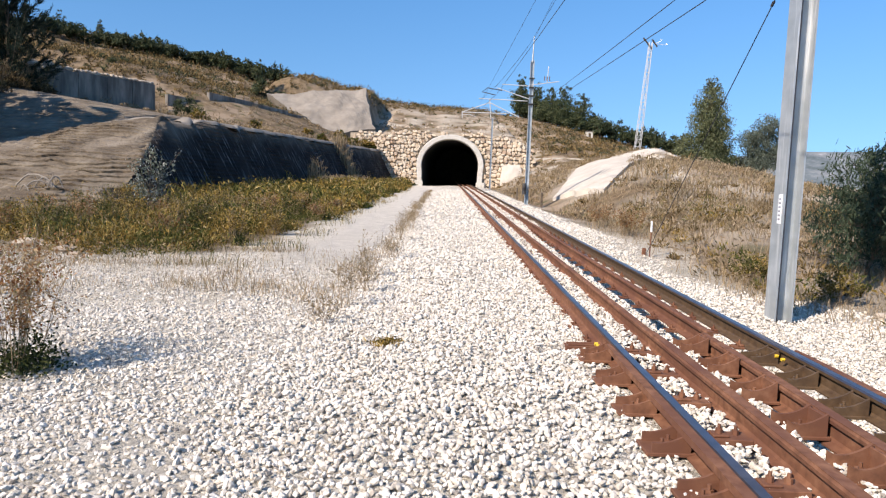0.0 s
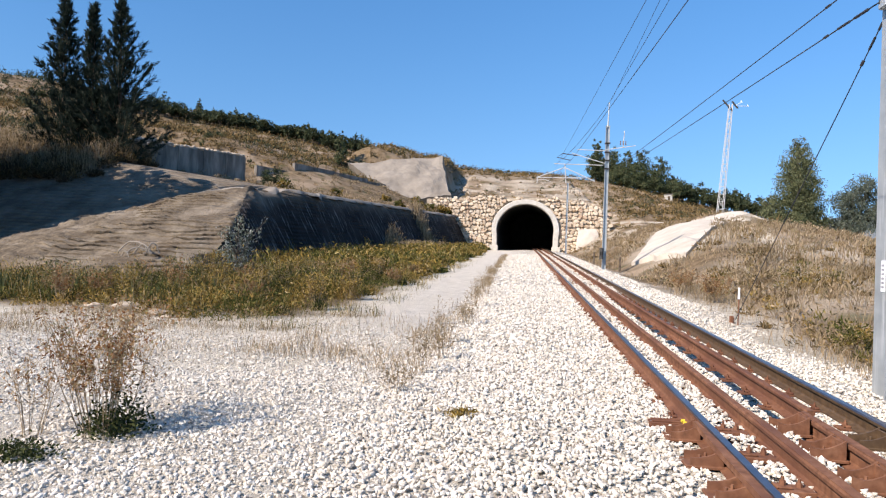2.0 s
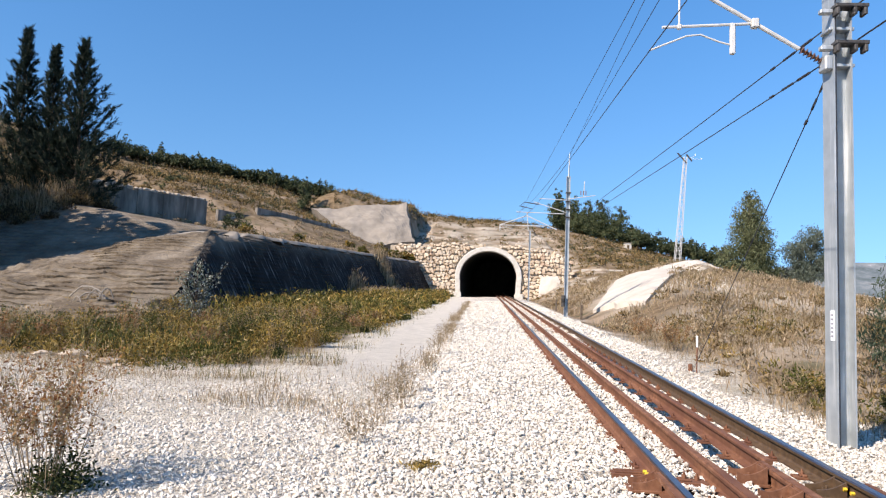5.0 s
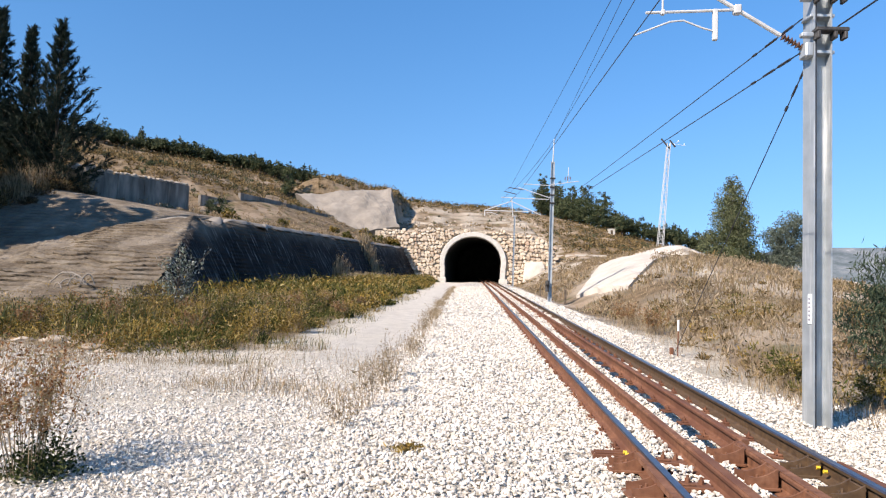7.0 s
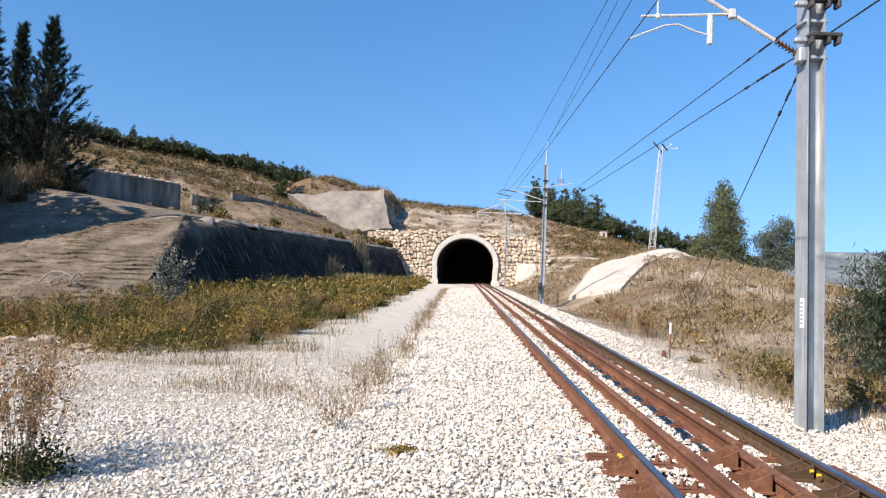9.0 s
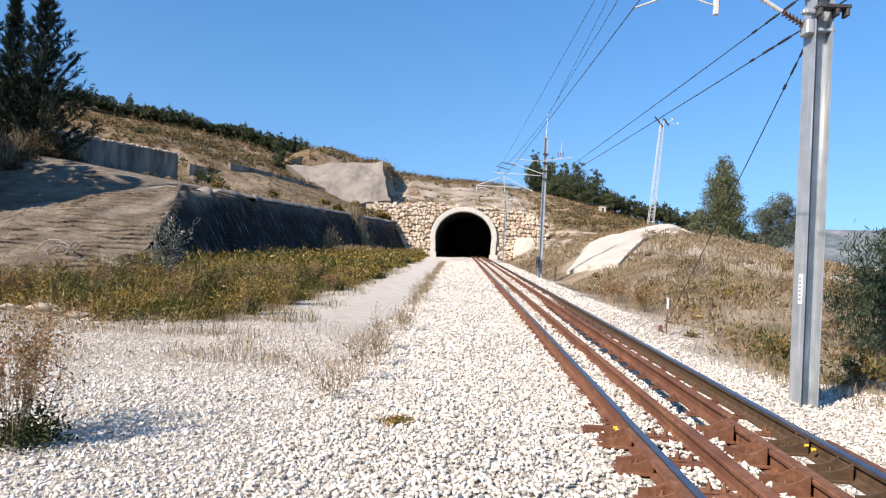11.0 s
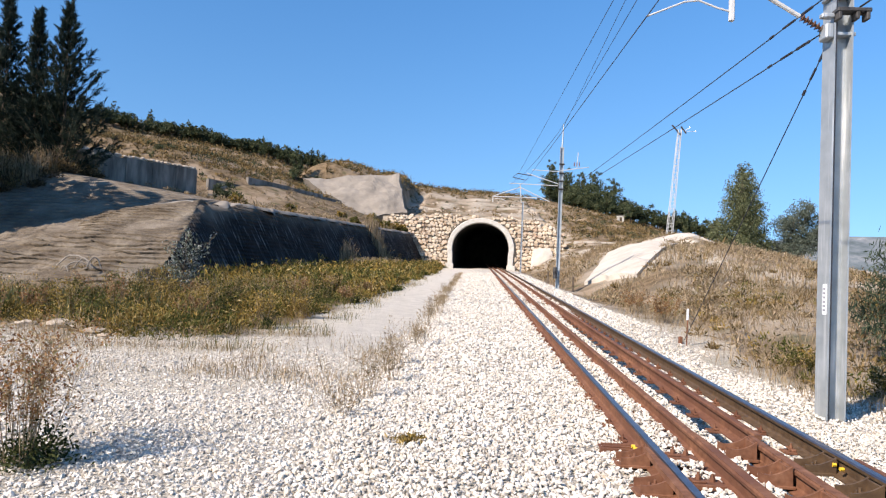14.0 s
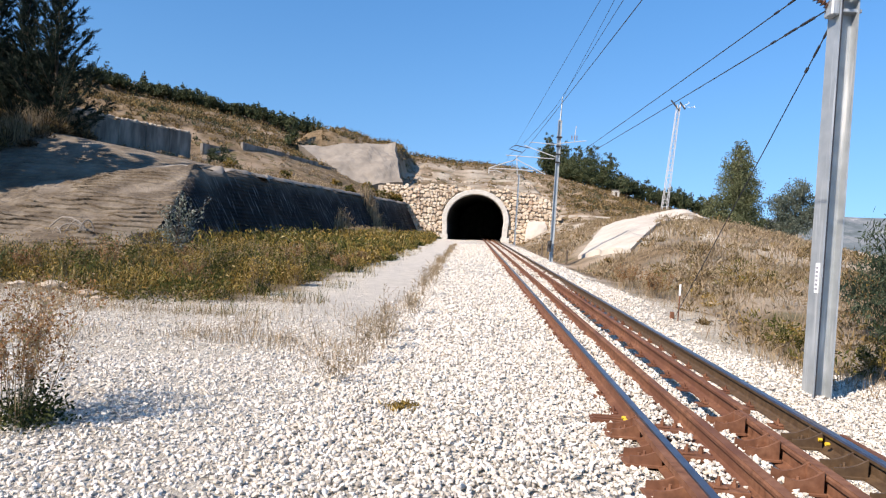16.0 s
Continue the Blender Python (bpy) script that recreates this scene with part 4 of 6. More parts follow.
def slab(name, tl, tr, br, bl, back, mat, label, n=24, wob=0.25, bulge=0.4, seed=0):
    """A thick sheet of sprayed concrete over a slope, with uneven edges."""
    tl, tr, br, bl, back = (Vector(v) for v in (tl, tr, br, bl, back))
    bm = bmesh.new()
    front, rear = [], []
    nrm = (tr - tl).cross(bl - tl).normalized()
    if nrm.y > 0:
        nrm = -nrm
    for j in range(n + 1):
        fr, rr = [], []
        for i in range(n + 1):
            u, v = i / n, j / n
            p = tl.lerp(tr, u).lerp(bl.lerp(br, u), v)
            e = noise.noise(Vector((p.x * 0.35 + seed, p.y * 0.35, p.z * 0.35))) * wob + noise.noise(Vector((p.x * 1.3, seed, p.z * 1.3))) * wob * 0.35
            q = p + nrm * (e + bulge * math.sin(math.pi * u) * math.sin(math.pi * min(1, v * 1.1))) + (tr - tl).normalized() * e * 0.8 + Vector((0, 0, e * 0.6))
            fr.append(bm.verts.new(q))
            rr.append(bm.verts.new(q + back))
        front.append(fr)
        rear.append(rr)
    for g, flip in ((front, False), (rear, True)):
        for j in range(n):
            for i in range(n):
                q = (g[j][i], g[j][i + 1], g[j + 1][i + 1], g[j + 1][i])
                bm.faces.new(q[::-1] if flip else q)
    rim = [(0, i) for i in range(n)] + [(j, n) for j in range(n)] + [(n, i) for i in range(n, 0, -1)] + [(j, 0) for j in range(n, 0, -1)]
    for a, b in zip(rim, rim[1:] + rim[:1]):
        bm.faces.new((front[a[0]][a[1]], rear[a[0]][a[1]], rear[b[0]][b[1]], front[b[0]][b[1]]))
    ob = part(name, bm, mat)
    return tagged(ob, label, "concrete apron", kind="structure")


def draped(name, corners, lift, depth, mat, label, n=30, wob=0.12):
    """Sprayed concrete laid over the slope: follows the ground at a height lift(u, v), with a rim that goes down into it."""
    tl, tr, br, bl = (Vector(c_) for c_ in corners)
    bm = bmesh.new()
    grid = []
    for j in range(n + 1):
        row = []
        for i in range(n + 1):
            u, v = i / n, j / n
            p = tl.lerp(tr, u).lerp(bl.lerp(br, u), v)
            e = noise.noise(Vector((p.x * 0.5, p.y * 0.5, 4))) + 0.5 * noise.noise(Vector((p.x * 1.6, p.y * 1.6, 9)))
            x, y = p.x + e * wob * 2.5, p.y + e * wob * 2.5
            row.append(bm.verts.new((x, y, ground_at(x, y) + lift(u, v) + e * wob * 0.6)))
        grid.append(row)
    for j in range(n):
        for i in range(n):
            bm.faces.new((grid[j][i], grid[j][i + 1], grid[j + 1][i + 1], grid[j + 1][i]))
    rim = [grid[0][i] for i in range(n)] + [grid[j][n] for j in range(n)] + [grid[n][i] for i in range(n, 0, -1)] + [grid[j][0] for j in range(n, 0, -1)]
    low = [bm.verts.new(v.co - Vector((0, 0, depth))) for v in rim]
    for k in range(len(rim)):
        bm.faces.new((rim[k], rim[(k + 1) % len(rim)], low[(k + 1) % len(rim)], low[k]))
    return tagged(part(name, bm, mat), label, "concrete apron", kind="structure")


slab("apron_upper", W(-25.0, 89.5, 12.4), W(-11.7, 92.5, 13.9), W(-9.3, 84.2, 7.5), W(-15.4, 83.2, 7.2), (1.0, 4.0, -6.0), apron_mat, "pale grey sprayed concrete face high on the hillside", n=28, wob=0.3, bulge=0.0, seed=3)
draped("apron_mound", ((10.8, 52.8, 0), (14.8, 47.6, 0), (8.3, 33.2, 0), (6.6, 38.6, 0)), lambda u, v: 0.20 + 0.12 * math.sin(math.pi * u), 0.9, white_mat, "smooth pale sprayed concrete apron on the dry mound")
draped("apron_crest", ((13.4, 53.6, 0), (19.6, 52.6, 0), (18.4, 50.2, 0), (13.2, 50.4, 0)), lambda u, v: 0.12, 0.8, white_mat, "pale sprayed concrete along the crest of the dry mound", wob=0.2)
slab("apron_portal", W(6.9, 77.2, 3.3), W(8.9, 77.4, 3.4), W(9.7, 75.4, 0.6), W(6.4, 75.6, 0.4), (0.2, 2.5, -1.5), white_mat, "smooth pale concrete apron beside the tunnel mouth", n=14, wob=0.15, bulge=0.3, seed=8)

# crusty lip of the sprayed concrete along the ridge of the mound and the edge of the bench
def crust(name, points, label, wide=0.28):
    bm = bmesh.new()
    prev = None
    for k, (x, y, nx, ny) in enumerate(points):
        z = ground_at(x, y) + 0.02
        w = wide * (1 + 0.7 * noise.noise(Vector((k * 0.41, 7, 0))))
        h = 0.05 + 0.07 * noise.noise(Vector((k * 0.37, 2, 0)))
        z -= 0.10 * max(0.0, noise.noise(Vector((k * 0.13, 5, 3))))
        ring = [bm.verts.new((x + nx * dy * w, y + ny * dy * w, z + dz)) for dy, dz in ((-0.95, -0.20), (-0.6, h * 0.5), (-0.2, h), (0.4, h * 0.8), (1.3, -0.2))]
        if prev:
            for a, b, c_, d_ in zip(prev, prev[1:], ring, ring[1:]):
                bm.faces.new((a, b, d_, c_))
        prev = ring
    tagged(part(name, bm, apron_mat, flat=False), label, "concrete lip", kind="structure")


crust("trim_ridge", [(x, float(ridge_line(x)) + 0.15 * noise.noise(Vector((x * 0.9, 0, 3))), 0, 1) for x in np.linspace(-34, -14.6, 90)], "crusty broken lip of sprayed concrete along the mound")


def bank_edge(y):
    """Where the steep bank meets the bench."""
    xs = foot_x(y) - np.linspace(1.0, 3.6, 80)
    z = height(xs, np.full(80, y))
    return float(xs[1:-1][np.argmin(np.diff(z, 2))])


edge = [bank_edge(y) for y in np.linspace(35, 77, 130)]
edge = np.convolve(np.pad(edge, 6, mode="edge"), np.ones(13) / 13, "valid")
crust("trim_bank", [(float(x) - 0.25 + 0.45 * noise.noise(Vector((y * 0.8, 1, 5))), float(y), -1, 0) for x, y in zip(edge, np.linspace(35, 77, 130))], "pale crusty edge of sprayed concrete along the bench", 0.42)


# ribbed skin of sprayed concrete on the sunny face of the mound
def mound_skin():
    xs, ys = np.arange(-27.0, -11.9, 0.12), np.arange(22.0, 34.4, 0.036)
    X, Y = np.meshgrid(xs, ys)
    H = height(X, Y)
    Hx, Hy = np.gradient(H, 0.12, axis=1), np.gradient(H, 0.036, axis=0)
    inside = smooth(0.15, 0.6, foot_x(Y) - X) * smooth(0.1, 0.6, Y - 22.0 - np.clip(-X - 14, 0, 20) * 0.16) * smooth(0.25, -0.25, Y - ridge_line(X)) * smooth(-27, -26.5, X)
    inside = inside * smooth(-0.15, 0.35, 1.9 * (foot_x(Y) - X) - 0.385 * (Y - 22.0 - np.clip(-X - 14, 0, 20) * 0.16))
    phase = (H + 0.10 * lumps(X, Y, 3.1) + 0.05 * lumps(X + 7, Y, 0.9)) / 0.175
    saw = phase - np.floor(phase)
    lip = (1 - saw) ** 0.7
    strong = np.clip(smooth(-20.5, -17.5, X + 1.2 * lumps(X, Y, 2.3)) + 0.22, 0, 1) * smooth(3.1, 2.3, H - EYE) * np.clip(0.75 + 0.6 * lumps(X, Y, 1.4), 0.15, 1.1)
    grain = 0.05 * lumps(X, Y, 0.33) + 0.04 * lumps(X + 11, Y + 5, 0.19) + 0.008 * rng.normal(size=X.shape)
    out = 0.03 + grain * (0.6 + 0.7 * smooth(-17, -20, X)) + 0.10 * lumps(X, Y, 1.7)
    out = out * inside - 0.25 * (1 - inside)
    ln = np.sqrt(1 + Hx ** 2 + Hy ** 2)
    push = 0.22 * lip * strong * inside * np.clip(0.9 + 0.5 * lumps(X + 3, Y * 2.0, 0.8), 0.25, 1.2)
    verts = np.stack([X - out * Hx / ln, Y - out * Hy / ln - push, H + out / ln + 0.3 * push], -1).reshape(-1, 3)
    idx = np.arange(X.size).reshape(X.shape)
    quads = np.stack([idx[:-1, :-1], idx[:-1, 1:], idx[1:, 1:], idx[1:, :-1]], -1).reshape(-1, 4)
    live = (inside.reshape(-1)[quads] > 0.01).any(axis=1)
    m = Mat("ribbed_sprayed_concrete", 0.95, 0, 0.15)
    c = m.ramp(m.noise(0.7, 8, rough=0.65), [(0.3, (0.10, 0.077, 0.054)), (0.5, (0.175, 0.14, 0.10)), (0.72, (0.27, 0.222, 0.165))])
    c = m.mix(m.ramp(m.noise(7, 6, rough=0.75), [(0.38, (0, 0, 0)), (0.62, (1, 1, 1))]), m.mix(0.6, c, (0.03, 0.023, 0.017)), c)
    c = m.mix(m.ramp(m.noise(0.35, 5), [(0.52, (0, 0, 0)), (0.68, (0.6, 0.6, 0.6))]), c, (0.26, 0.22, 0.165))
    m.color(c).bump(m.noise(16, 6, rough=0.7), 0.7, 0.04)
    ob = mesh_from("mound_face", verts, quads[live], m.m, flat=False)
    tagged(ob, "rough ribbed sprayed concrete on the sunny face of the mound", "concrete skin", kind="structure")


mound_skin()

# thin concrete gutter across the slope beside the portal
bm = bmesh.new()
ylist = np.linspace(60, 110, 400)
for k in range(9):
    x0 = 10.2 + k * 0.95
    y0 = float(ylist[np.argmin(np.abs(height(x0 + 0.5, ylist) - EYE - 4.35))])
    box(bm, (x0, y0 - 0.25, EYE + 3.9), (x0 + 0.96, y0 + 0.3, EYE + 4.5), 0.03)
tagged(part("gutter", bm, white_mat), "narrow pale concrete gutter across the dry slope", "gutter", kind="structure")

# little pump house far up
root = empty("hut", (26.5, 120, ground_at(26.5, 120)), label="small pale hut among bushes on the hill", category="hut")
bm = bmesh.new()
box(bm, (-0.6, -0.6, -0.5), (0.6, 0.6, 0.9), 0.03)
part("wall", bm, portal_conc, root)
bm = bmesh.new()
box(bm, (-0.7, -0.7, 0.9), (0.7, 0.7, 1.0), 0.02)
part("roof", bm, apron_mat, root)
bm = bmesh.new()
box(bm, (-0.2, -0.63, -0.4), (0.2, -0.59, 0.6))
part("door", bm, bark, root)


# ---- plants ----
def unit(v):
    return v / np.maximum(np.linalg.norm(v, axis=-1, keepdims=True), 1e-9)


def leaf_mesh(name, centre, along, length, width, material, parent=None, label="", bend=None):
    """Many small leaves as pointed four-cornered blades."""
    n = len(centre)
    along = unit(along)
    side = unit(np.cross(along, unit(rng.normal(size=(n, 3)))))
    length, width = np.broadcast_to(length, n)[:, None], np.broadcast_to(width, n)[:, None]
    v = np.stack([centre - along * length / 2, centre + side * width / 2, centre + along * length / 2, centre - side * width / 2], 1).reshape(-1, 3)
    f = np.arange(4 * n).reshape(n, 4)
    return mesh_from(name, v, f, material, parent, label)


def blade_mesh(name, base, h, width, lean, material, parent=None, label=""):
    """Upright grass blades and stalks that lean over and end in a point."""
    n = len(base)
    az = rng.random(n) * 2 * np.pi
    out = np.stack([np.cos(az), np.sin(az), np.zeros(n)], 1)
    side = np.stack([-np.sin(az + 0.8), np.cos(az + 0.8), np.zeros(n)], 1) * np.broadcast_to(width, n)[:, None] / 2
    h, lean = np.broadcast_to(h, n)[:, None], np.broadcast_to(lean, n)[:, None]
    mid = base + out * lean * h * 0.3 + np.array([0, 0, 0.6]) * h
    tip = base + out * lean * h + np.array([0, 0, 1.0]) * h * (1 - 0.3 * lean)
    v = np.stack([base - side, base + side, mid + side * 0.8, mid - side * 0.8, tip], 1).reshape(-1, 3)
    k = np.arange(n) * 5
    f = np.stack([k, k + 1, k + 2, k + 3], 1).tolist() + np.stack([k + 3, k + 2, k + 4], 1).tolist()
    return mesh_from(name, v, f, material, parent, label)


casuarina_leaf = leafy("casuarina_needles", [(0.0, (0.012, 0.024, 0.018)), (0.5, (0.026, 0.044, 0.032)), (1.0, (0.055, 0.072, 0.048))], 0.7, 0.15)
euc_leaf = leafy("eucalyptus_leaves", [(0.0, (0.045, 0.065, 0.03)), (0.5, (0.15, 0.17, 0.08)), (1.0, (0.31, 0.32, 0.17))], 0.5, 0.2)
euc_grey = leafy("grey_eucalyptus_leaves", [(0.0, (0.07, 0.095, 0.065)), (0.5, (0.16, 0.195, 0.145)), (1.0, (0.28, 0.31, 0.24))], 0.5, 0.3)
far_leaf = leafy("far_tree_leaves", [(0.0, (0.035, 0.05, 0.024)), (0.5, (0.09, 0.115, 0.052)), (1.0, (0.18, 0.19, 0.09))], 0.6, 0.15)
olive_leaf = leafy("olive_leaves", [(0.0, (0.030, 0.042, 0.020)), (0.5, (0.062, 0.082, 0.038)), (1.0, (0.135, 0.14, 0.065))], 0.6, 0.15)
willow_leaf = leafy("acacia_leaves", [(0.0, (0.026, 0.046, 0.028)), (0.5, (0.065, 0.095, 0.055)), (1.0, (0.125, 0.155, 0.09))], 0.6, 0.2)
silver_leaf = leafy("silvery_leaves", [(0.0, (0.08, 0.10, 0.07)), (0.6, (0.20, 0.23, 0.17)), (1.0, (0.55, 0.57, 0.52))], 0.45, 0.2)
def patchy(name, stops, other, scale, trans=0.3):
    """Leaves of two colourings that change over from patch to patch."""
    m = Mat(name, 0.85, 0, 0.1)
    c = m.mix(m.ramp(m.noise(scale, 3), [(0.46, (0, 0, 0)), (0.56, (1, 1, 1))]), m.ramp(m.island(), stops), m.ramp(m.island(), other))
    m.color(c)
    tr, mixs = m.t.nodes.new("ShaderNodeBsdfTranslucent"), m.t.nodes.new("ShaderNodeMixShader")
    m.put(c, tr.inputs[0])
    mixs.inputs[0].default_value = trans
    m.put(m.p.outputs[0], mixs.inputs[1])
    m.put(tr.outputs[0], mixs.inputs[2])
    m.put(mixs.outputs[0], m.t.nodes["Material Output"].inputs[0])
    return m.m


weed_leaf = patchy("weeds", [(0.0, (0.03, 0.04, 0.012)), (0.5, (0.07, 0.08, 0.02)), (0.85, (0.17, 0.15, 0.04)), (1.0, (0.36, 0.29, 0.13))],
                   [(0.0, (0.09, 0.06, 0.02)), (0.4, (0.22, 0.145, 0.035)), (0.75, (0.40, 0.265, 0.06)), (1.0, (0.50, 0.38, 0.19))], 0.8)
rust_weed = leafy("ochre_weeds", [(0.0, (0.06, 0.04, 0.018)), (0.35, (0.24, 0.15, 0.04)), (0.7, (0.43, 0.28, 0.075)), (1.0, (0.52, 0.41, 0.24))], 0.85, 0.3)
dark_brush = leafy("dark_brush_leaves", [(0.0, (0.045, 0.034, 0.02)), (0.6, (0.125, 0.088, 0.046)), (1.0, (0.25, 0.18, 0.10))], 0.85, 0.15)
reed_leaf = leafy("green_reeds", [(0.0, (0.045, 0.065, 0.022)), (0.6, (0.11, 0.13, 0.05)), (1.0, (0.30, 0.25, 0.13))], 0.7, 0.3)
dry_leaf = leafy("dry_grass", [(0.0, (0.22, 0.155, 0.09)), (0.4, (0.44, 0.325, 0.195)), (0.75, (0.62, 0.48, 0.31)), (1.0, (0.25, 0.205, 0.09))], 0.9, 0.3)
scrub_leaf = leafy("hill_scrub", [(0.0, (0.065, 0.055, 0.025)), (0.4, (0.19, 0.13, 0.054)), (0.75, (0.34, 0.225, 0.09)), (1.0, (0.42, 0.305, 0.155))], 0.9, 0.2)
rustleaf = leafy("brown_seed_heads", [(0.0, (0.22, 0.085, 0.035)), (0.45, (0.44, 0.235, 0.10)), (0.85, (0.62, 0.46, 0.27)), (1.0, (0.28, 0.27, 0.11))], 0.85, 0.35)
green_leaf = leafy("dark_green_leaves", [(0.0, (0.02, 0.03, 0.012)), (0.6, (0.06, 0.075, 0.025)), (1.0, (0.13, 0.14, 0.045))], 0.6, 0.2)


def limb(bm, a, b, r0, r1, wob=0.08, n=5):
    a, b = Vector(a), Vector(b)
    pts = [a.lerp(b, i / n) + Vector(rng.normal(size=3)) * wob * (0 < i < n) for i in range(n + 1)]
    rod(bm, pts, r0, 7, r1 / r0)
    return pts


def casuarina(at, tall, spread, label):
    """A feathery, spire-shaped tree: upswept boughs, each with side twigs hung with needle sprays."""
    root = empty("casuarina_tree", at, label=label, category="tree", group="tall dark trees on the bank")
    bm = bmesh.new()
    limb(bm, (0, 0, -0.6), (0.1, 0, tall * 0.97), 0.16, 0.015, 0.05, 8)
    c, d = [], []
    n = 150
    for i in range(n):
        u = (i + rng.random()) / n
        h = tall * (0.06 + 0.92 * u)
        reach = spread * (1 - u) ** 1.25 * (0.35 + 0.85 * rng.random()) + 0.16
        az = i * 2.399 + rng.random()
        way = np.array([math.cos(az), math.sin(az), 0.35 + 0.9 * u + 0.35 * rng.random()])
        way /= np.linalg.norm(way[:2])
        root_at = np.array([0, 0, h])
        bend = np.array([0, 0, 0.25 * reach])
        rod(bm, [tuple(root_at), tuple(root_at + way * reach * 0.5), tuple(root_at + way * reach + bend)], 0.024, 4, 0.3)
        for k in range(int(5 + 7 * reach)):
            v = 0.15 + 0.85 * rng.random() ** 0.8
            a = root_at + way * reach * v + bend * v * v
            twig = way * 0.55 + rng.normal(size=3) * np.array([0.55, 0.55, 0.35]) + np.array([0, 0, 0.35])
            twig = twig / np.linalg.norm(twig) * (0.35 + 0.4 * rng.random()) * (0.6 + 0.4 * (1 - u))
            m = 13
            w = rng.random((m, 1))
            c.append(a + twig * w + rng.normal(size=(m, 3)) * 0.045)
            d.append(twig / np.linalg.norm(twig) + rng.normal(size=(m, 3)) * 0.32)
    part("trunk", bm, bark, root, "thin brown trunk", False)
    c, d = np.concatenate(c), np.concatenate(d)
    leaf_mesh("crown", c, d, 0.26 + 0.30 * rng.random(len(c)), 0.028 + 0.03 * rng.random(len(c)), casuarina_leaf, root, "dark feathery needles")
    return root


def broad_tree(name, at, blobs, n_leaves, size, material, label, trunk_r=0.14, droop=0.7, group="", ratio=0.3, cat="tree"):
    """A tree from crown lobes (x, y, z, radius, height radius): limbs run to the lobes and leaves gather in tufts inside them."""
    root = empty(name, at, label=label, category=cat, group=group)
    bm = bmesh.new()
    low = min(b[2] - b[4] * 0.5 for b in blobs)
    hub = (0, 0, max(0.25, low * 0.8))
    limb(bm, (0, 0, -0.4), hub, trunk_r, trunk_r * 0.8, 0.04)
    c, d = [], []
    vol = sum(b[3] ** 2 * b[4] for b in blobs)
    for bx, by, bz, r, hr in blobs:
        pts = limb(bm, hub, (bx, by, bz + hr * 0.4), trunk_r * 0.55, trunk_r * 0.12, 0.12)
        m = int(n_leaves * r * r * hr / vol)
        tufts = max(5, m // 26)
        q = unit(rng.normal(size=(tufts, 3))) * (rng.random((tufts, 1)) ** 0.42)
        q = q * np.array([r, r, hr]) * (0.82 + 0.36 * rng.random((tufts, 1))) + np.array([bx, by, bz])
        for k in range(0, tufts, 4):
            rod(bm, [tuple(pts[3]), tuple(q[k])], trunk_r * 0.12, 4, 0.4)
        w = rng.integers(0, tufts, m)
        c.append(q[w] + rng.normal(size=(m, 3)) * np.array([1, 1, 0.9]) * r * 0.13)
        d.append(rng.normal(size=(m, 3)) * 0.7 + np.array([0, 0, -droop]))
    part("trunk", bm, bark, root, "brown trunk and limbs", False)
    c, d = np.concatenate(c), np.concatenate(d)
    leaf_mesh("crown", c, d, size * (0.6 + 0.8 * rng.random(len(c))), size * ratio * (0.6 + 0.8 * rng.random(len(c))), material, root, "small leaves in tufts")
    return root


# three tall trees on the bank
for x, y, tall, spread in ((-35.0, 45.0, 14.8, 3.0), (-32.8, 45.2, 13.5, 2.3), (-30.4, 45.0, 13.9, 3.7)):
    casuarina(Vector((x, y, EYE + 4.6)), tall, spread, "tall dark feathery casuarina on the bank above the concrete")

# their neighbours further along the bank, which shade the sprayed slope
for x, y, tall, spread in ((-32.4, 30.0, 19, 2.6), (-35.4, 33.0, 17, 2.8), (-38.6, 35.9, 16, 3.0), (-34.6, 27.6, 21, 3.0), (-38.2, 31.4, 19, 3.2), (-41.6, 35.0, 17, 3.2), (-30.8, 26.6, 22, 2.6), (-33.4, 24.4, 24, 2.8), (-29.6, 23.4, 23, 2.2), (-31.6, 28.4, 21, 2.4), (-37.2, 34.4, 17, 2.8), (-34.3, 31.4, 19, 2.6)):
    broad_tree("bank_tree", (x, y, ground_at(x, y) - 0.3), [(0, 0, tall * f, spread * w, tall * 0.11) for f, w in ((0.25, 0.9), (0.42, 1.0), (0.58, 0.95), (0.74, 0.75), (0.88, 0.45))], 3400, 0.7, casuarina_leaf, "tall dark tree at the end of the bank", 0.2, 0.2, "trees at the end of the bank", 0.35)

# trees across the track
z0 = ground_at(28.4, 70) - 0.2
broad_tree("eucalyptus_tree", (28.4, 70, z0), [(0.0, 0, 9.0, 0.9, 1.4), (-0.2, 0, 7.4, 1.5, 2.0), (0.0, 0, 5.4, 1.95, 2.2), (0.5, 0.2, 3.4, 2.2, 1.7), (-2.1, 0, 2.9, 1.4, 1.6), (-1.0, -0.3, 1.3, 2.2, 1.3), (1.4, 0, 1.6, 1.6, 1.4)], 34000, 0.26, euc_leaf, "tall rounded green eucalyptus on the dry mound", 0.2, 0.6, "eucalyptus trees")
z0 = ground_at(34.2, 70) - 0.2
broad_tree("eucalyptus_tree", (34.2, 70, z0), [(0.6, 0, 6.0, 1.5, 1.6), (-0.9, 0, 4.6, 1.6, 1.6), (1.5, 0, 3.6, 1.6, 1.5), (-0.4, 0, 2.2, 2.0, 1.6), (-2.6, 0.5, 2.0, 1.2, 1.3), (2.8, 0, 4.4, 1.2, 1.7)], 19000, 0.26, euc_grey, "loose greyish eucalyptus on the dry mound", 0.2, 0.7, "eucalyptus trees")
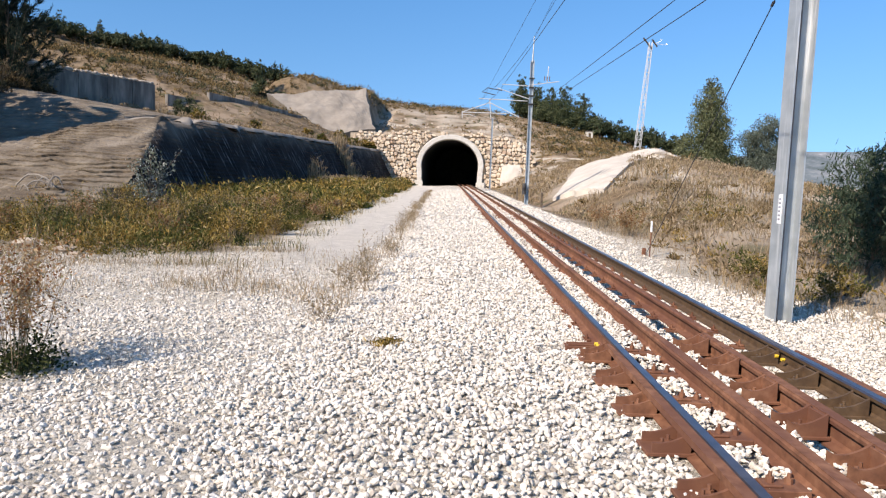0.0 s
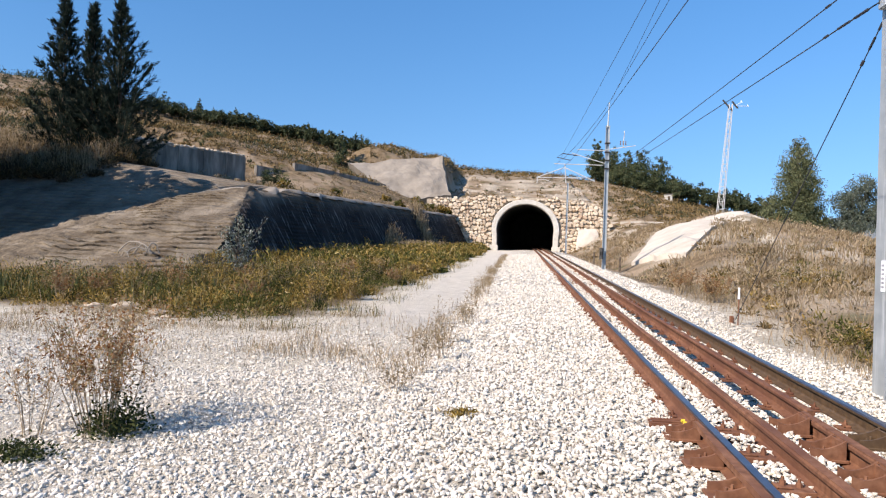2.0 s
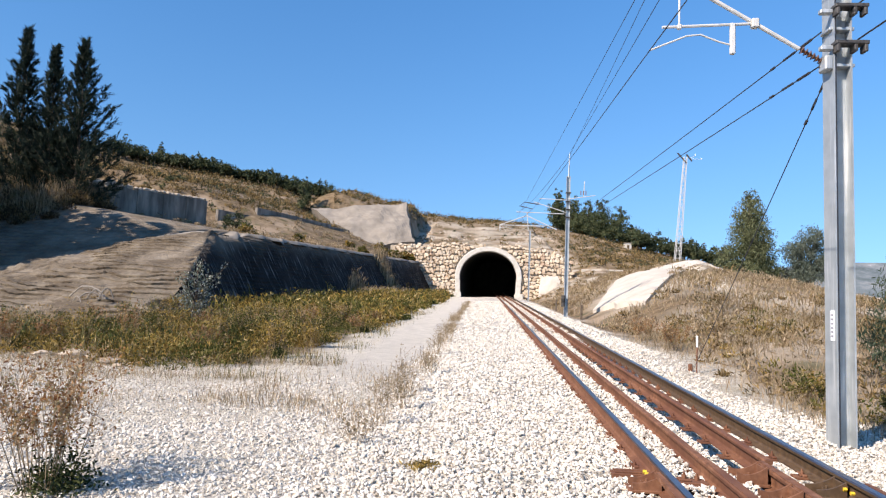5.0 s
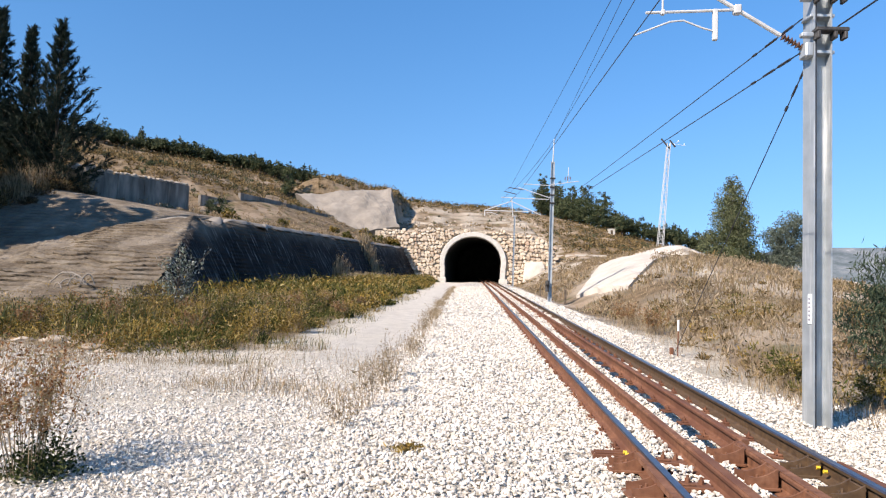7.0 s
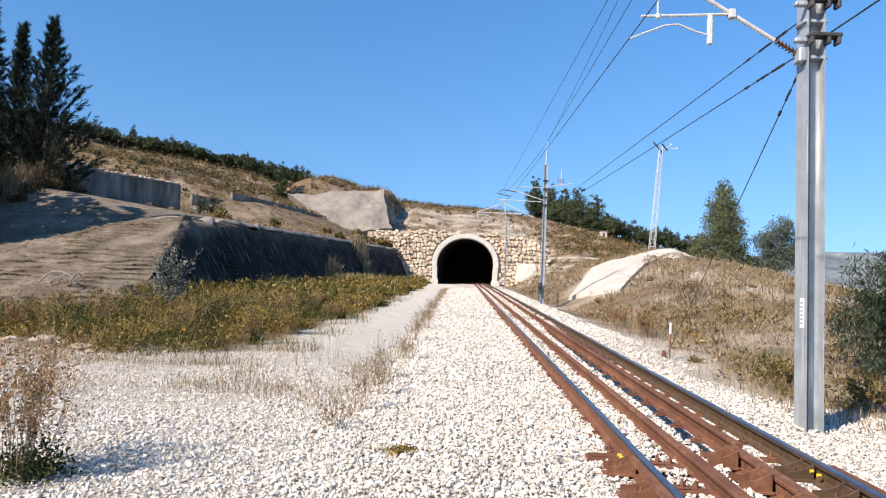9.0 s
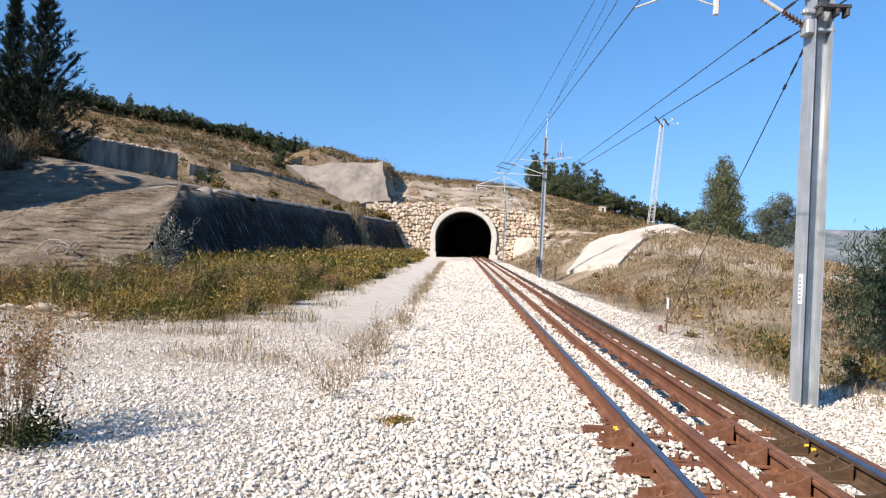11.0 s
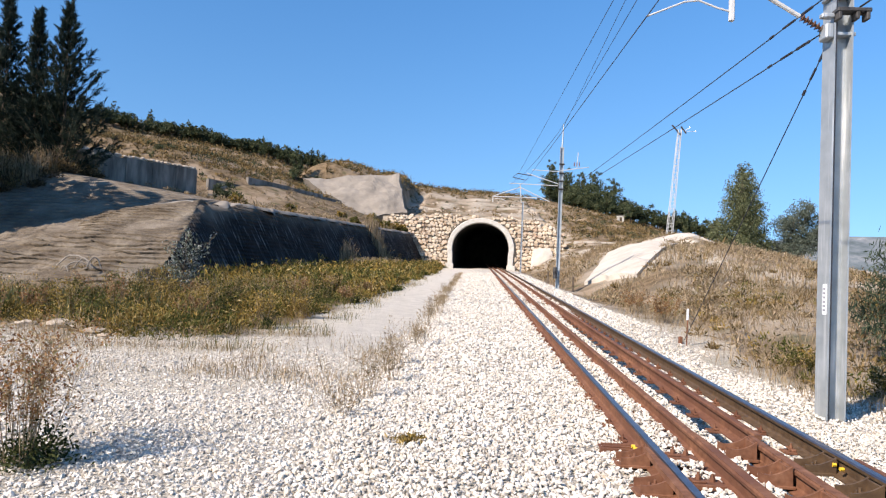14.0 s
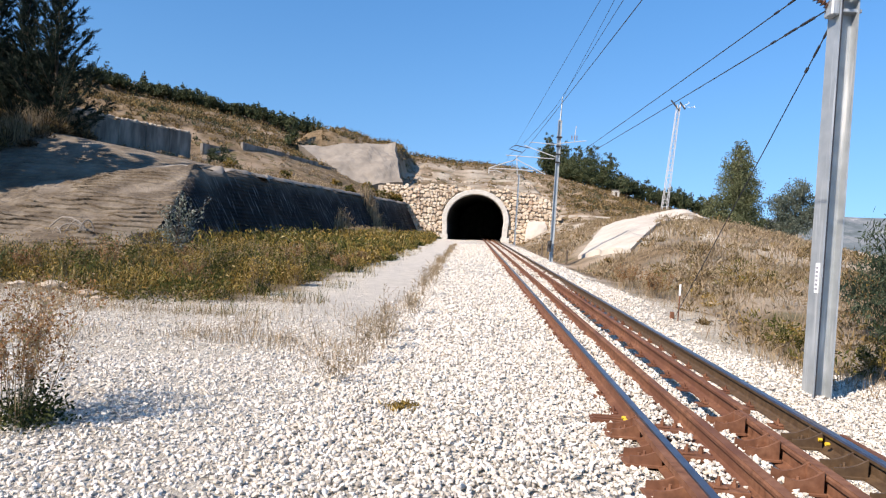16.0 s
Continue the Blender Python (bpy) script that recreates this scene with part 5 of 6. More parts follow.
# trees behind the near mast, down the slope
zb = ground_at(8.9, 13.2) - 0.1
broad_tree("acacia_bush", (8.9, 13.2, zb), [(0, 0, 2.0, 0.95, 0.75), (0.3, 0.2, 1.3, 1.15, 0.9), (-0.5, 0.1, 1.1, 0.85, 0.8), (0.9, 0.2, 1.0, 0.9, 0.8), (0.2, 0, 2.55, 0.55, 0.45)], 14000, 0.14, willow_leaf, "dense dark green acacia bush beside the track", 0.06, 0.9, "bushes beside the track", 0.16, "bush")
for x, y, s in ((13.6, 19.5, 1.0), (16.5, 21.0, 1.25), (12.0, 15.2, 0.8)):
    broad_tree("slope_tree", (x, y, ground_at(x, y) - 0.3), [(0, 0, 2.0 * s, 0.9 * s, 1.0 * s), (0.6 * s, 0, 1.1 * s, 1.0 * s, 0.9 * s), (-0.6 * s, 0.2, 1.0 * s, 0.9 * s, 0.8 * s), (0.1, 0, 3.0 * s, 0.5 * s, 0.6 * s)], 4500, 0.20, far_leaf, "green tree down the slope behind the mast", 0.08, 0.6, "trees down the slope")

# wood on the ridge
for x, y, h, w in ((14.5, 130, 8.8, 1.6), (17.8, 130, 7.6, 2.4), (20.6, 129, 7.3, 2.5), (23.5, 130, 8.7, 2.5), (27.2, 130, 8.2, 2.2), (16.2, 133, 7.0, 2.2), (29.4, 130, 4.6, 2.0), (25.3, 127, 6.0, 2.4), (22.0, 127, 5.8, 2.4), (18.8, 127, 5.0, 2.3)):
    z0 = ground_at(x, y) - 0.5
    broad_tree("ridge_tree", (x, y, z0), [(0, 0, h * 0.85, w * 0.55, h * 0.16), (0.2, 0, h * 0.62, w * 0.85, h * 0.2), (-0.5, 0, h * 0.4, w, h * 0.22), (0.7, 0, h * 0.25, w * 1.05, h * 0.2)], 4600, 0.42, far_leaf, "tall eucalyptus in a dark wood on the ridge", 0.2, 0.4, "wood on the ridge")
for x, y, h, w in ((-78.0, 131, 5.2, 1.5), (-69.8, 131, 4.3, 0.95), (38.6, 134, 4.6, 1.0), (-26.3, 91.0, 6.2, 1.3)):
    z0 = ground_at(x, y) - 0.4
    broad_tree("lone_tree", (x, y, z0), [(0, 0, h * 0.82, w * 0.4, h * 0.2), (0.1, 0, h * 0.55, w * 0.8, h * 0.25), (-0.1, 0, h * 0.3, w, h * 0.22)], 1800, 0.35, far_leaf, "small dark tree standing alone on the hill", 0.12, 0.3, "lone trees on the hill")

# olives along the hill, copies of three
olives = []
for k in range(3):
    s = 1.0 + 0.15 * k
    olives.append(broad_tree("olive_tree", (-60 + 3.2 * k, 121, ground_at(-60 + 3.2 * k, 121) - 0.2), [(0, 0, 1.9 * s, 1.3 * s, 0.9 * s), (0.9 * s, 0, 1.4 * s, 1.0 * s, 0.8 * s), (-0.8 * s, 0.2, 1.3 * s, 1.0 * s, 0.75 * s)], 800, 0.42, olive_leaf, "round dark olive tree in a row on the hill", 0.12, 0.2, "olive trees on the hill", 0.45))
prng = random.Random(4)
spots = [(-72 + 0.72 * k + prng.uniform(-0.6, 0.6), float(np.interp(k, [0, 30], [103, 117])) + prng.uniform(-3, 3)) for k in range(62)] + [(-36 + 4.2 * k, 124 + prng.uniform(-2, 4)) for k in range(3)]
spots += [(28.5 + 0.72 * k + prng.uniform(-0.6, 0.6), 124 + prng.uniform(-4, 5)) for k in range(24)] + [(-92 + 2.9 * k, 92 + prng.uniform(-6, 10)) for k in range(11)]
for x, y in spots:
    s = prng.uniform(0.8, 1.25) if x > 20 else prng.uniform(0.65, 1.1)
    copy_thing(prng.choice(olives), pose(x, y, ground_at(x, y) - 0.25, 0, 0, prng.uniform(0, 360)) @ Matrix.Diagonal((s, s, s, 1)))

# bushes on the bench and the silvery sapling at the corner of the bank
for x, y, s in ((-19.2, 48, 1.0), (-17.0, 57.5, 0.55), (-16.4, 43, 0.5), (-9.2, 86, 0.9), (-14.6, 68, 0.5), (9.6, 86, 0.9), (-11.5, 60, 0.5), (-10.4, 75.0, 0.75), (-9.5, 75.8, 0.7), (-8.9, 76.6, 0.6), (-11.4, 73.5, 0.6), (-12.6, 76.5, 0.7)):
    broad_tree("bench_bush", (x, y, ground_at(x, y) - 0.1), [(0, 0, 0.9 * s, 0.9 * s, 0.7 * s), (0.6 * s, 0, 0.5 * s, 0.7 * s, 0.5 * s), (-0.5 * s, 0.1, 0.6 * s, 0.6 * s, 0.5 * s)], 1500, 0.22, olive_leaf if s > 0.8 else weed_leaf, "scrubby bush on the bench above the bank", 0.04, 0.0, "bushes on the bench", 0.3, "bush")


def sapling(at):
    root = empty("silver_sapling", at, label="thin sapling with pale silvery leaves by the bank", category="sapling")
    bm = bmesh.new()
    c, d = [], []
    for i in range(17):
        az, h0 = rng.random() * 6.28, 0.15 + 1.2 * rng.random()
        ln = 0.6 + 0.9 * rng.random()
        a = np.array([0.1 * h0, 0, h0])
        b = a + np.array([math.cos(az) * 0.55, math.sin(az) * 0.55, 0.75]) * ln
        if i == 0:
            b = np.array([1.15, 0.1, 2.25])
        rod(bm, [tuple(a), tuple((a + b) / 2 + rng.normal(size=3) * 0.05), tuple(b)], 0.014, 4, 0.4)
        m = 62
        s = 0.25 + 0.75 * rng.random((m, 1))
        c.append(a + (b - a) * s + rng.normal(size=(m, 3)) * 0.075)
        d.append((b - a) + rng.normal(size=(m, 3)) * 0.7)
    rod(bm, [(0, 0, -0.2), (0.05, 0, 0.8), (0.15, 0.05, 1.6)], 0.03, 6, 0.4)
    part("stem", bm, bark, root, "thin brown stems", False)
    c, d = np.concatenate(c), np.concatenate(d)
    leaf_mesh("leaves", c, d, 0.10, 0.045, silver_leaf, root, "pale silvery leaves")


sapling((-9.95, 21.5, ground_at(-9.95, 21.5)))


# torn pale drain netting hanging out of the foot of the mound
for x0, y0, reach, rise, r in ((-15.6, 23.4, 1.5, 0.5, 0.03), (-14.8, 23.2, 0.9, 0.42, 0.028), (-14.1, 23.1, -0.8, 0.3, 0.028), (-15.2, 23.0, 0.5, 0.25, 0.022), (-13.7, 23.1, -0.4, 0.45, 0.026)):
    bm = bmesh.new()
    z0 = ground_at(x0, y0)
    rod(bm, [(x0 + reach * u, y0 - 0.3 * u, z0 + 0.25 + rise * math.sin(math.pi * min(1, u * 0.9 + 0.05)) + 0.05 * noise.noise(Vector((u * 7, x0, 0)))) for u in np.linspace(0, 1, 12)], r, 6)
    tagged(part("drain_hose", bm, apron_mat), "pale torn hose hanging at the foot of the mound", "hose", "hoses on the mound")

# ---- weeds and grass ----
def scatter(n, x0, x1, y0, y1, keep):
    x, y = x0 + (x1 - x0) * rng.random(n), y0 + (y1 - y0) * rng.random(n)
    k = rng.random(n) < keep(x, y)
    x, y = x[k], y[k]
    return np.stack([x, y, height(x, y) - 0.02], 1)


def stuff(ob, label, category):
    return tagged(ob, label, category, kind="stuff")


def tufts(n_tufts, x0, x1, y0, y1, keep, leaves, r, size, material, name, label, category="scrub"):
    p = scatter(n_tufts, x0, x1, y0, y1, keep)
    s = r * (0.45 + 1.25 * rng.random(len(p)) ** 2)
    k = np.repeat(np.arange(len(p)), leaves)
    q = unit(rng.normal(size=(len(k), 3))) * rng.random((len(k), 1)) ** 0.5
    q[:, 2] = np.abs(q[:, 2]) * 0.85
    c = p[k] + q * s[k][:, None]
    stuff(leaf_mesh(name, c, q + rng.normal(size=(len(k), 3)) * 0.4 + np.array([0, 0, 0.3]), size * (0.6 + 0.8 * rng.random(len(k))), size * 0.28, material), label, category)


def weed_edge(y):
    """Where the weeds stop towards the road."""
    return np.interp(y, [9.5, 11, 12, 13, 17, 24, 40, 78], [-4.5, -4.2, -4.2, -3.9, -3.6, -3.3, -3.3, -3.3])


def weed_zone(x, y):
    e = weed_edge(y) + 0.45 * lumps(x, y, 1.3) + 0.6 * lumps(x + 3, y, 3.7) - 0.25
    patch = (0.5 + 0.6 * lumps(x + 9, y, 2.2) + 0.25 * lumps(x, y + 5, 0.8)) * (0.55 + 0.45 * smooth(-9.5, -7, x))
    patch = patch * (1 - smooth(18.0, 20.5, y) * smooth(-11.5, -13, x))
    front = np.interp(x, [-16, -9.7, -8.4, -6.8, -5.5, -4.4], [13.3, 13.0, 12.8, 12.1, 11.7, 11.6])
    return smooth(0.0, 0.5, e - x) * smooth(-0.6, 0.3, x - foot_x(y) + np.where(y < 24, 30, 0)) * smooth(-0.3, 0.5, y - front + 0.5 * lumps(x, y, 1.2)) * np.clip(patch, 0.06, 1)


near = scatter(13000, -16, -3, 9.5, 24, weed_zone)
hh = 0.18 + 0.30 * rng.random(len(near)) + 0.62 * np.clip(lumps(near[:, 0], near[:, 1], 1.3), -0.22, 1)
hh = hh * (0.5 + 0.5 * smooth(-10.5, -6.5, near[:, 0]))
stuff(blade_mesh("weed_stalks", near, hh * smooth(-3.2, -5.2, near[:, 0] - 0.0) + 0.12, 0.009, 0.15 + 0.6 * rng.random(len(near)), weed_leaf), "dense yellow-green and brown weeds beside the road", "weeds")
k = rng.integers(0, len(near), 26000)
c = near[k] + np.stack([rng.normal(size=len(k)) * 0.08, rng.normal(size=len(k)) * 0.08, hh[k] * (0.2 + 0.75 * rng.random(len(k))) * (0.35 + 0.65 * smooth(-3.2, -5.2, near[k, 0]))], 1)
stuff(leaf_mesh("weed_leaves", c, rng.normal(size=(len(k), 3)) + np.array([0, 0, 0.7]), 0.07 + 0.08 * rng.random(len(k)), 0.025, weed_leaf), "small yellow-green and brown weed leaves", "weeds")
farw = scatter(26000, -14, -3, 24, 77, weed_zone)
hf = 0.5 + 0.7 * rng.random(len(farw)) * (1 + 0.5 * lumps(farw[:, 0], farw[:, 1], 3))
stuff(blade_mesh("weeds_along_bank", farw, hf * (0.3 + 0.7 * smooth(-3.4, -4.6, farw[:, 0])), 0.05, 0.15 + 0.5 * rng.random(len(farw)), weed_leaf), "tall yellow and brown weeds along the foot of the bank", "weeds")
k = rng.integers(0, len(farw), 30000)
c = farw[k] + np.stack([rng.normal(size=len(k)) * 0.15, rng.normal(size=len(k)) * 0.15, hf[k] * (0.15 + 0.7 * rng.random(len(k))) * (0.3 + 0.7 * smooth(-3.4, -4.6, farw[k, 0]))], 1)
stuff(leaf_mesh("weed_leaves_along_bank", c, rng.normal(size=(len(k), 3)) + np.array([0, 0, 0.7]), 0.16 + 0.14 * rng.random(len(k)), 0.07, weed_leaf), "leaves of the weeds along the bank", "weeds")
clump_zone = lambda x, y: weed_zone(x, y) * smooth(0.35, 1.2, weed_edge(y) - x)
tufts(380, -16, -3.6, 10.4, 26, clump_zone, 260, 0.66, 0.09, rust_weed, "rusty_weeds", "bushy ochre and brown weeds in clumps beside the road", "weeds")
tufts(520, -16, -3.6, 10.4, 26, clump_zone, 210, 0.60, 0.085, weed_leaf, "bushy_weeds", "bushy yellow and olive weeds in clumps beside the road", "weeds")
tufts(300, -16, -4.2, 10.6, 26, clump_zone, 220, 0.60, 0.075, green_leaf, "dark_weeds", "dark green weeds in clumps beside the road", "weeds")
tufts(420, -13, -3.8, 26, 76, clump_zone, 70, 0.6, 0.16, weed_leaf, "bushy_weeds_far", "bushy yellow weeds along the bank", "weeds")
reeds = scatter(2200, -22, -6.5, 12.9, 17, lambda x, y: smooth(0.0, 0.5, lumps(x, y, 1.6) + 0.25) * smooth(-5.5, -8, x))
stuff(blade_mesh("reeds", reeds, 0.35 + 0.55 * rng.random(len(reeds)), 0.022, 0.1 + 0.4 * rng.random(len(reeds)), reed_leaf), "green and straw-coloured reeds at the foot of the mound", "reeds")
tall = scatter(5000, -10.5, -7.2, 44, 66, lambda x, y: smooth(0.2, 0.6, lumps(x, y, 3.4)))
stuff(blade_mesh("tall_reeds", tall, 0.8 + 0.7 * rng.random(len(tall)), 0.05, 0.1 + 0.3 * rng.random(len(tall)), dry_leaf), "tall straw-coloured reeds beside the bank", "reeds")


# dry grass and scrub across the track
def mound_zone(x, y):
    off = x - track_x(y)
    ax, ay = x - 7.1, y - 35.4
    apron = (np.abs(ax * 0.946 - ay * 0.324) < 2.5) & (ax * 0.324 + ay * 0.946 > -1.5) & (ax * 0.324 + ay * 0.946 < 17.5)
    return ~apron * smooth(2.6, 4.4, off + 0.5 * lumps(x, y, 1.4)) * np.clip(0.62 + 0.55 * lumps(x, y + 30, 2.6), 0.06, 1)


g = scatter(42000, 5, 17, 7, 26, mound_zone)
hg = (0.16 + 0.42 * rng.random(len(g))) * (0.75 + 0.5 * lumps(g[:, 0], g[:, 1], 1.9))
stuff(blade_mesh("dry_grass_near", g, np.maximum(hg, 0.08), 0.012, 0.2 + 0.7 * rng.random(len(g)), dry_leaf), "dry straw-coloured grass on the mound", "grass")
g = scatter(42000, 5, 30, 26, 66, mound_zone)
stuff(blade_mesh("dry_grass_far", g, (0.25 + 0.45 * rng.random(len(g))) * (0.75 + 0.5 * lumps(g[:, 0], g[:, 1], 3)), 0.035, 0.2 + 0.7 * rng.random(len(g)), dry_leaf), "dry straw-coloured grass and brush on the mound", "grass")


tufts(240, 5.2, 18, 8, 30, mound_zone, 90, 0.42, 0.14, scrub_leaf, "brown_scrub", "brown dry scrub bushes on the mound")
tufts(110, 6.0, 14, 8, 26, mound_zone, 110, 0.40, 0.13, weed_leaf, "yellow_scrub", "yellow-green scrub bushes on the mound")
tufts(300, 6, 36, 28, 78, mound_zone, 40, 0.55, 0.26, scrub_leaf, "brown_scrub_far", "brown scrub over the far mound")
tufts(1300, 5.6, 36, 14, 78, mound_zone, 60, 0.5, 0.20, dry_leaf, "dry_clumps", "straw-coloured dry bushes over the mound")
hill_keep = lambda x, y: (y > terrace_y(x) + 1) * np.clip(0.85 + 0.6 * lumps(x, y, 7), 0.2, 1) * (1 - 0.93 * smooth(-11.8, -10, x) * smooth(16, 9, x) * smooth(124, 114, y))
tufts(12000, -95, 40, 60, 134, hill_keep, 12, 0.7, 0.40, scrub_leaf, "hill_scrub", "brown and ochre scrub over the hillside")
tufts(1500, -80, 34, 60, 132, hill_keep, 26, 0.7, 0.36, olive_leaf, "green_scrub", "dark green low bushes on the hillside")
bench_keep = lambda x, y: (x < foot_x(y) - 3.4) * (y < terrace_y(x)) * (y > np.interp(x, [-26, -14], [52, 37]))
tufts(420, -30, -7, 36, 88, bench_keep, 40, 0.5, 0.24, dry_leaf, "bench_grass", "dry ochre grass on the bench above the bank")
tufts(230, -50, -28.5, 39.5, 47, lambda x, y: smooth(3.4, 4.2, height(x, y) - EYE), 150, 1.0, 0.28, dark_brush, "dark_brush", "dark tangled brush under the tall trees")
g = scatter(9000, -50, -29, 40.5, 48, lambda x, y: smooth(3.6, 4.4, height(x, y) - EYE) * np.clip(0.55 + 0.7 * lumps(x, y, 2), 0, 1))
stuff(blade_mesh("bank_stalks", g, 0.9 + 1.5 * rng.random(len(g)), 0.03, 0.15 + 0.5 * rng.random(len(g)), dry_leaf), "tall dry stalks under the tall trees", "weeds")
tufts(260, -48, -29, 40, 48, lambda x, y: smooth(3.4, 4.2, height(x, y) - EYE), 110, 0.9, 0.26, scrub_leaf, "bank_brush", "dry brown brush under the tall trees")
tufts(420, -85, -33, 44, 84, lambda x, y: (x < -33) * np.clip(0.6 + 0.6 * lumps(x, y, 5), 0, 1), 70, 1.1, 0.34, scrub_leaf, "upper_scrub", "brown scrub on the slope behind the tall trees")
tufts(520, -140, -86, 78, 132, lambda x, y: np.clip(0.7 + 0.6 * lumps(x, y, 6), 0.15, 1), 40, 1.5, 0.55, olive_leaf, "crest_bushes", "dark bushes along the crest of the hill")
tufts(110, -85, -33, 46, 90, lambda x, y: np.ones_like(x), 90, 1.5, 0.36, olive_leaf, "upper_bushes", "dark green bushes on the slope behind the tall trees")
tufts(70, -60, -30, 40, 60, lambda x, y: x < -31, 120, 1.0, 0.24, dry_leaf, "bank_brush_pale", "pale dry brush on the bank")


# weeds along the road's edges and thin grass in the gravel
def edge_line(x, y):
    return np.exp(-((x + 1.15 + 0.003 * (y - 10) - 0.25 * lumps(x, y, 2.2)) / 0.16) ** 2) * (y > 6.2) * np.clip(0.45 + 0.9 * lumps(x * 0, y, 1.7), 0.0, 1)


g = scatter(60000, -2, -0.4, 6, 60, edge_line)
stuff(blade_mesh("road_edge_weeds", g, (0.12 + 0.35 * rng.random(len(g))) * (0.6 + 0.9 * np.clip(lumps(g[:, 0], g[:, 1], 2.0), -0.2, 1)), 0.006, 0.2 + 0.6 * rng.random(len(g)), dry_leaf), "thin dry weeds between the road and the ballast", "weeds")
g = scatter(30000, -10, -1.4, 6.5, 13.2, lambda x, y: np.clip(0.12 + smooth(0.05, 0.5, lumps(x, y, 1.1)), 0, 1) * smooth(6.8, 9.0, y) * 0.8)
stuff(blade_mesh("gravel_grass", g, 0.07 + 0.24 * rng.random(len(g)) ** 2, 0.007, 0.3 + 0.6 * rng.random(len(g)), dry_leaf), "thin dry grass in the gravel", "grass")
g = scatter(11000, -5.0, -2.5, 10.5, 50, lambda x, y: smooth(0.0, 0.5, lumps(x, y, 1.1)) * smooth(-2.5, -3.4, x) * 0.7)
stuff(blade_mesh("verge_grass", g, 0.15 + 0.25 * rng.random(len(g)), 0.010, 0.3 + 0.6 * rng.random(len(g)), weed_leaf), "tufts of grass on the road verge", "grass")


def dry_bush(name, at, tall, wide, stems, leaves, mat, label, base_mat=None, cat="bush", size=0.03, group=""):
    """A see-through dry weed: many thin stems with seed heads, and a leafy foot."""
    root = empty(name, at, label=label, category=cat, group=group)
    bm = bmesh.new()
    c, d = [], []
    for i in range(stems):
        az = rng.random() * 6.28
        h = tall * (0.5 + 0.5 * rng.random())
        lean = wide * (0.2 + 0.8 * rng.random())
        foot = np.array([math.cos(az), math.sin(az), 0]) * 0.35 * lean
        tip = np.array([math.cos(az) * lean, math.sin(az) * lean, h])
        mid = (foot + tip) / 2 + rng.normal(size=3) * 0.03
        rod(bm, [tuple(foot), tuple(mid), tuple(tip)], 0.0035 * tall ** 0.5 + 0.001, 3, 0.5)
        for _ in range(5):
            s = 0.35 + 0.55 * rng.random()
            a = foot + (tip - foot) * s
            b = a + np.array([rng.normal() * 0.12, rng.normal() * 0.12, 0.10 + 0.1 * rng.random()]) * tall
            rod(bm, [tuple(a), tuple(b)], 0.0025, 3, 0.5)
            m = max(2, leaves // (stems * 5))
            u = rng.random((m, 1)) ** 0.7
            c.append(a + (b - a) * (0.1 + 1.0 * u) + rng.normal(size=(m, 3)) * 0.018 * tall)
            d.append(rng.normal(size=(m, 3)) + np.array([0, 0, 0.5]))
    tagged(part("stem_frame", bm, stalk, root, "thin dry stems"), kind="stuff")
    c, d = np.concatenate(c), np.concatenate(d)
    tagged(leaf_mesh("dry_foliage", c, d, size * (0.6 + 0.9 * rng.random(len(c))), size * 0.55, mat, root, "brown dried leaves and seed heads"), kind="stuff")
    if base_mat:
        m = 1300
        q = rng.normal(size=(m, 3)) * np.array([wide * 0.22, wide * 0.22, tall * 0.075]) + np.array([0.12, 0, tall * 0.08])
        q[:, 2] = np.abs(q[:, 2])
        leaf_mesh("foot_leaves", q, rng.normal(size=(m, 3)), 0.042, 0.020, base_mat, root, "dark green leaves at the foot")
    return root


zz = lambda x, y: (x, y, ground_at(x, y))
dry_bush("dry_shrub", zz(-3.48, 5.12), 1.25, 0.58, 30, 3000, rustleaf, "tall dry brown weed with seed heads on the gravel", green_leaf, size=0.030)
dry_bush("dry_shrub", zz(-3.98, 4.92), 0.85, 0.24, 9, 260, rustleaf, "thin dry brown weed on the gravel", None, size=0.03)
m = 800
q = rng.normal(size=(m, 3)) * np.array([0.14, 0.08, 0.04]) + np.array([0, 0, 0.05])
q[:, 2] = np.abs(q[:, 2])
root = empty("low_shrub", zz(-3.72, 4.46), label="low dark green shrub flat on the gravel", category="bush")
leaf_mesh("leaves", q, rng.normal(size=(m, 3)), 0.035, 0.018, green_leaf, root)
m = 240
q = rng.normal(size=(m, 3)) * np.array([0.075, 0.065, 0.025])
q[:, 2] = np.abs(q[:, 2]) + 0.02
root = empty("weed_tuft", zz(-0.48, 6.05), label="small green weed tuft growing in the ballast", category="weed")
leaf_mesh("leaves", q, rng.normal(size=(m, 3)) + np.array([0, 0, 0.8]), 0.08, 0.012, weed_leaf, root)
for x, y, h in ((-1.20, 7.9, 0.62), (-1.02, 8.9, 0.55), (-1.15, 10.2, 0.75), (-0.95, 12.4, 0.7), (-1.05, 15.5, 0.8), (-1.3, 7.0, 0.4), (-0.9, 19.0, 0.8)):
    dry_bush("roadside_weed", zz(x, y), h, 0.26, 12, 260, dry_leaf, "thin dry weed between road and ballast", None, "weed", 0.03, "weeds between road and ballast")
for x, y, h in ((7.2, 9.2, 0.7), (8.2, 10.6, 0.9), (9.6, 11.0, 1.0), (7.0, 11.2, 0.6), (10.4, 10.0, 0.8), (6.4, 13.0, 0.7), (6.0, 20.5, 0.9), (5.9, 24, 0.9)):
    dry_bush("dry_brush", zz(x, y), h, 0.6, 30, 1500, rustleaf if h > 0.75 else weed_leaf, "dry brown brush at the foot of the mound", None, "bush", 0.05, "dry brush across the track")
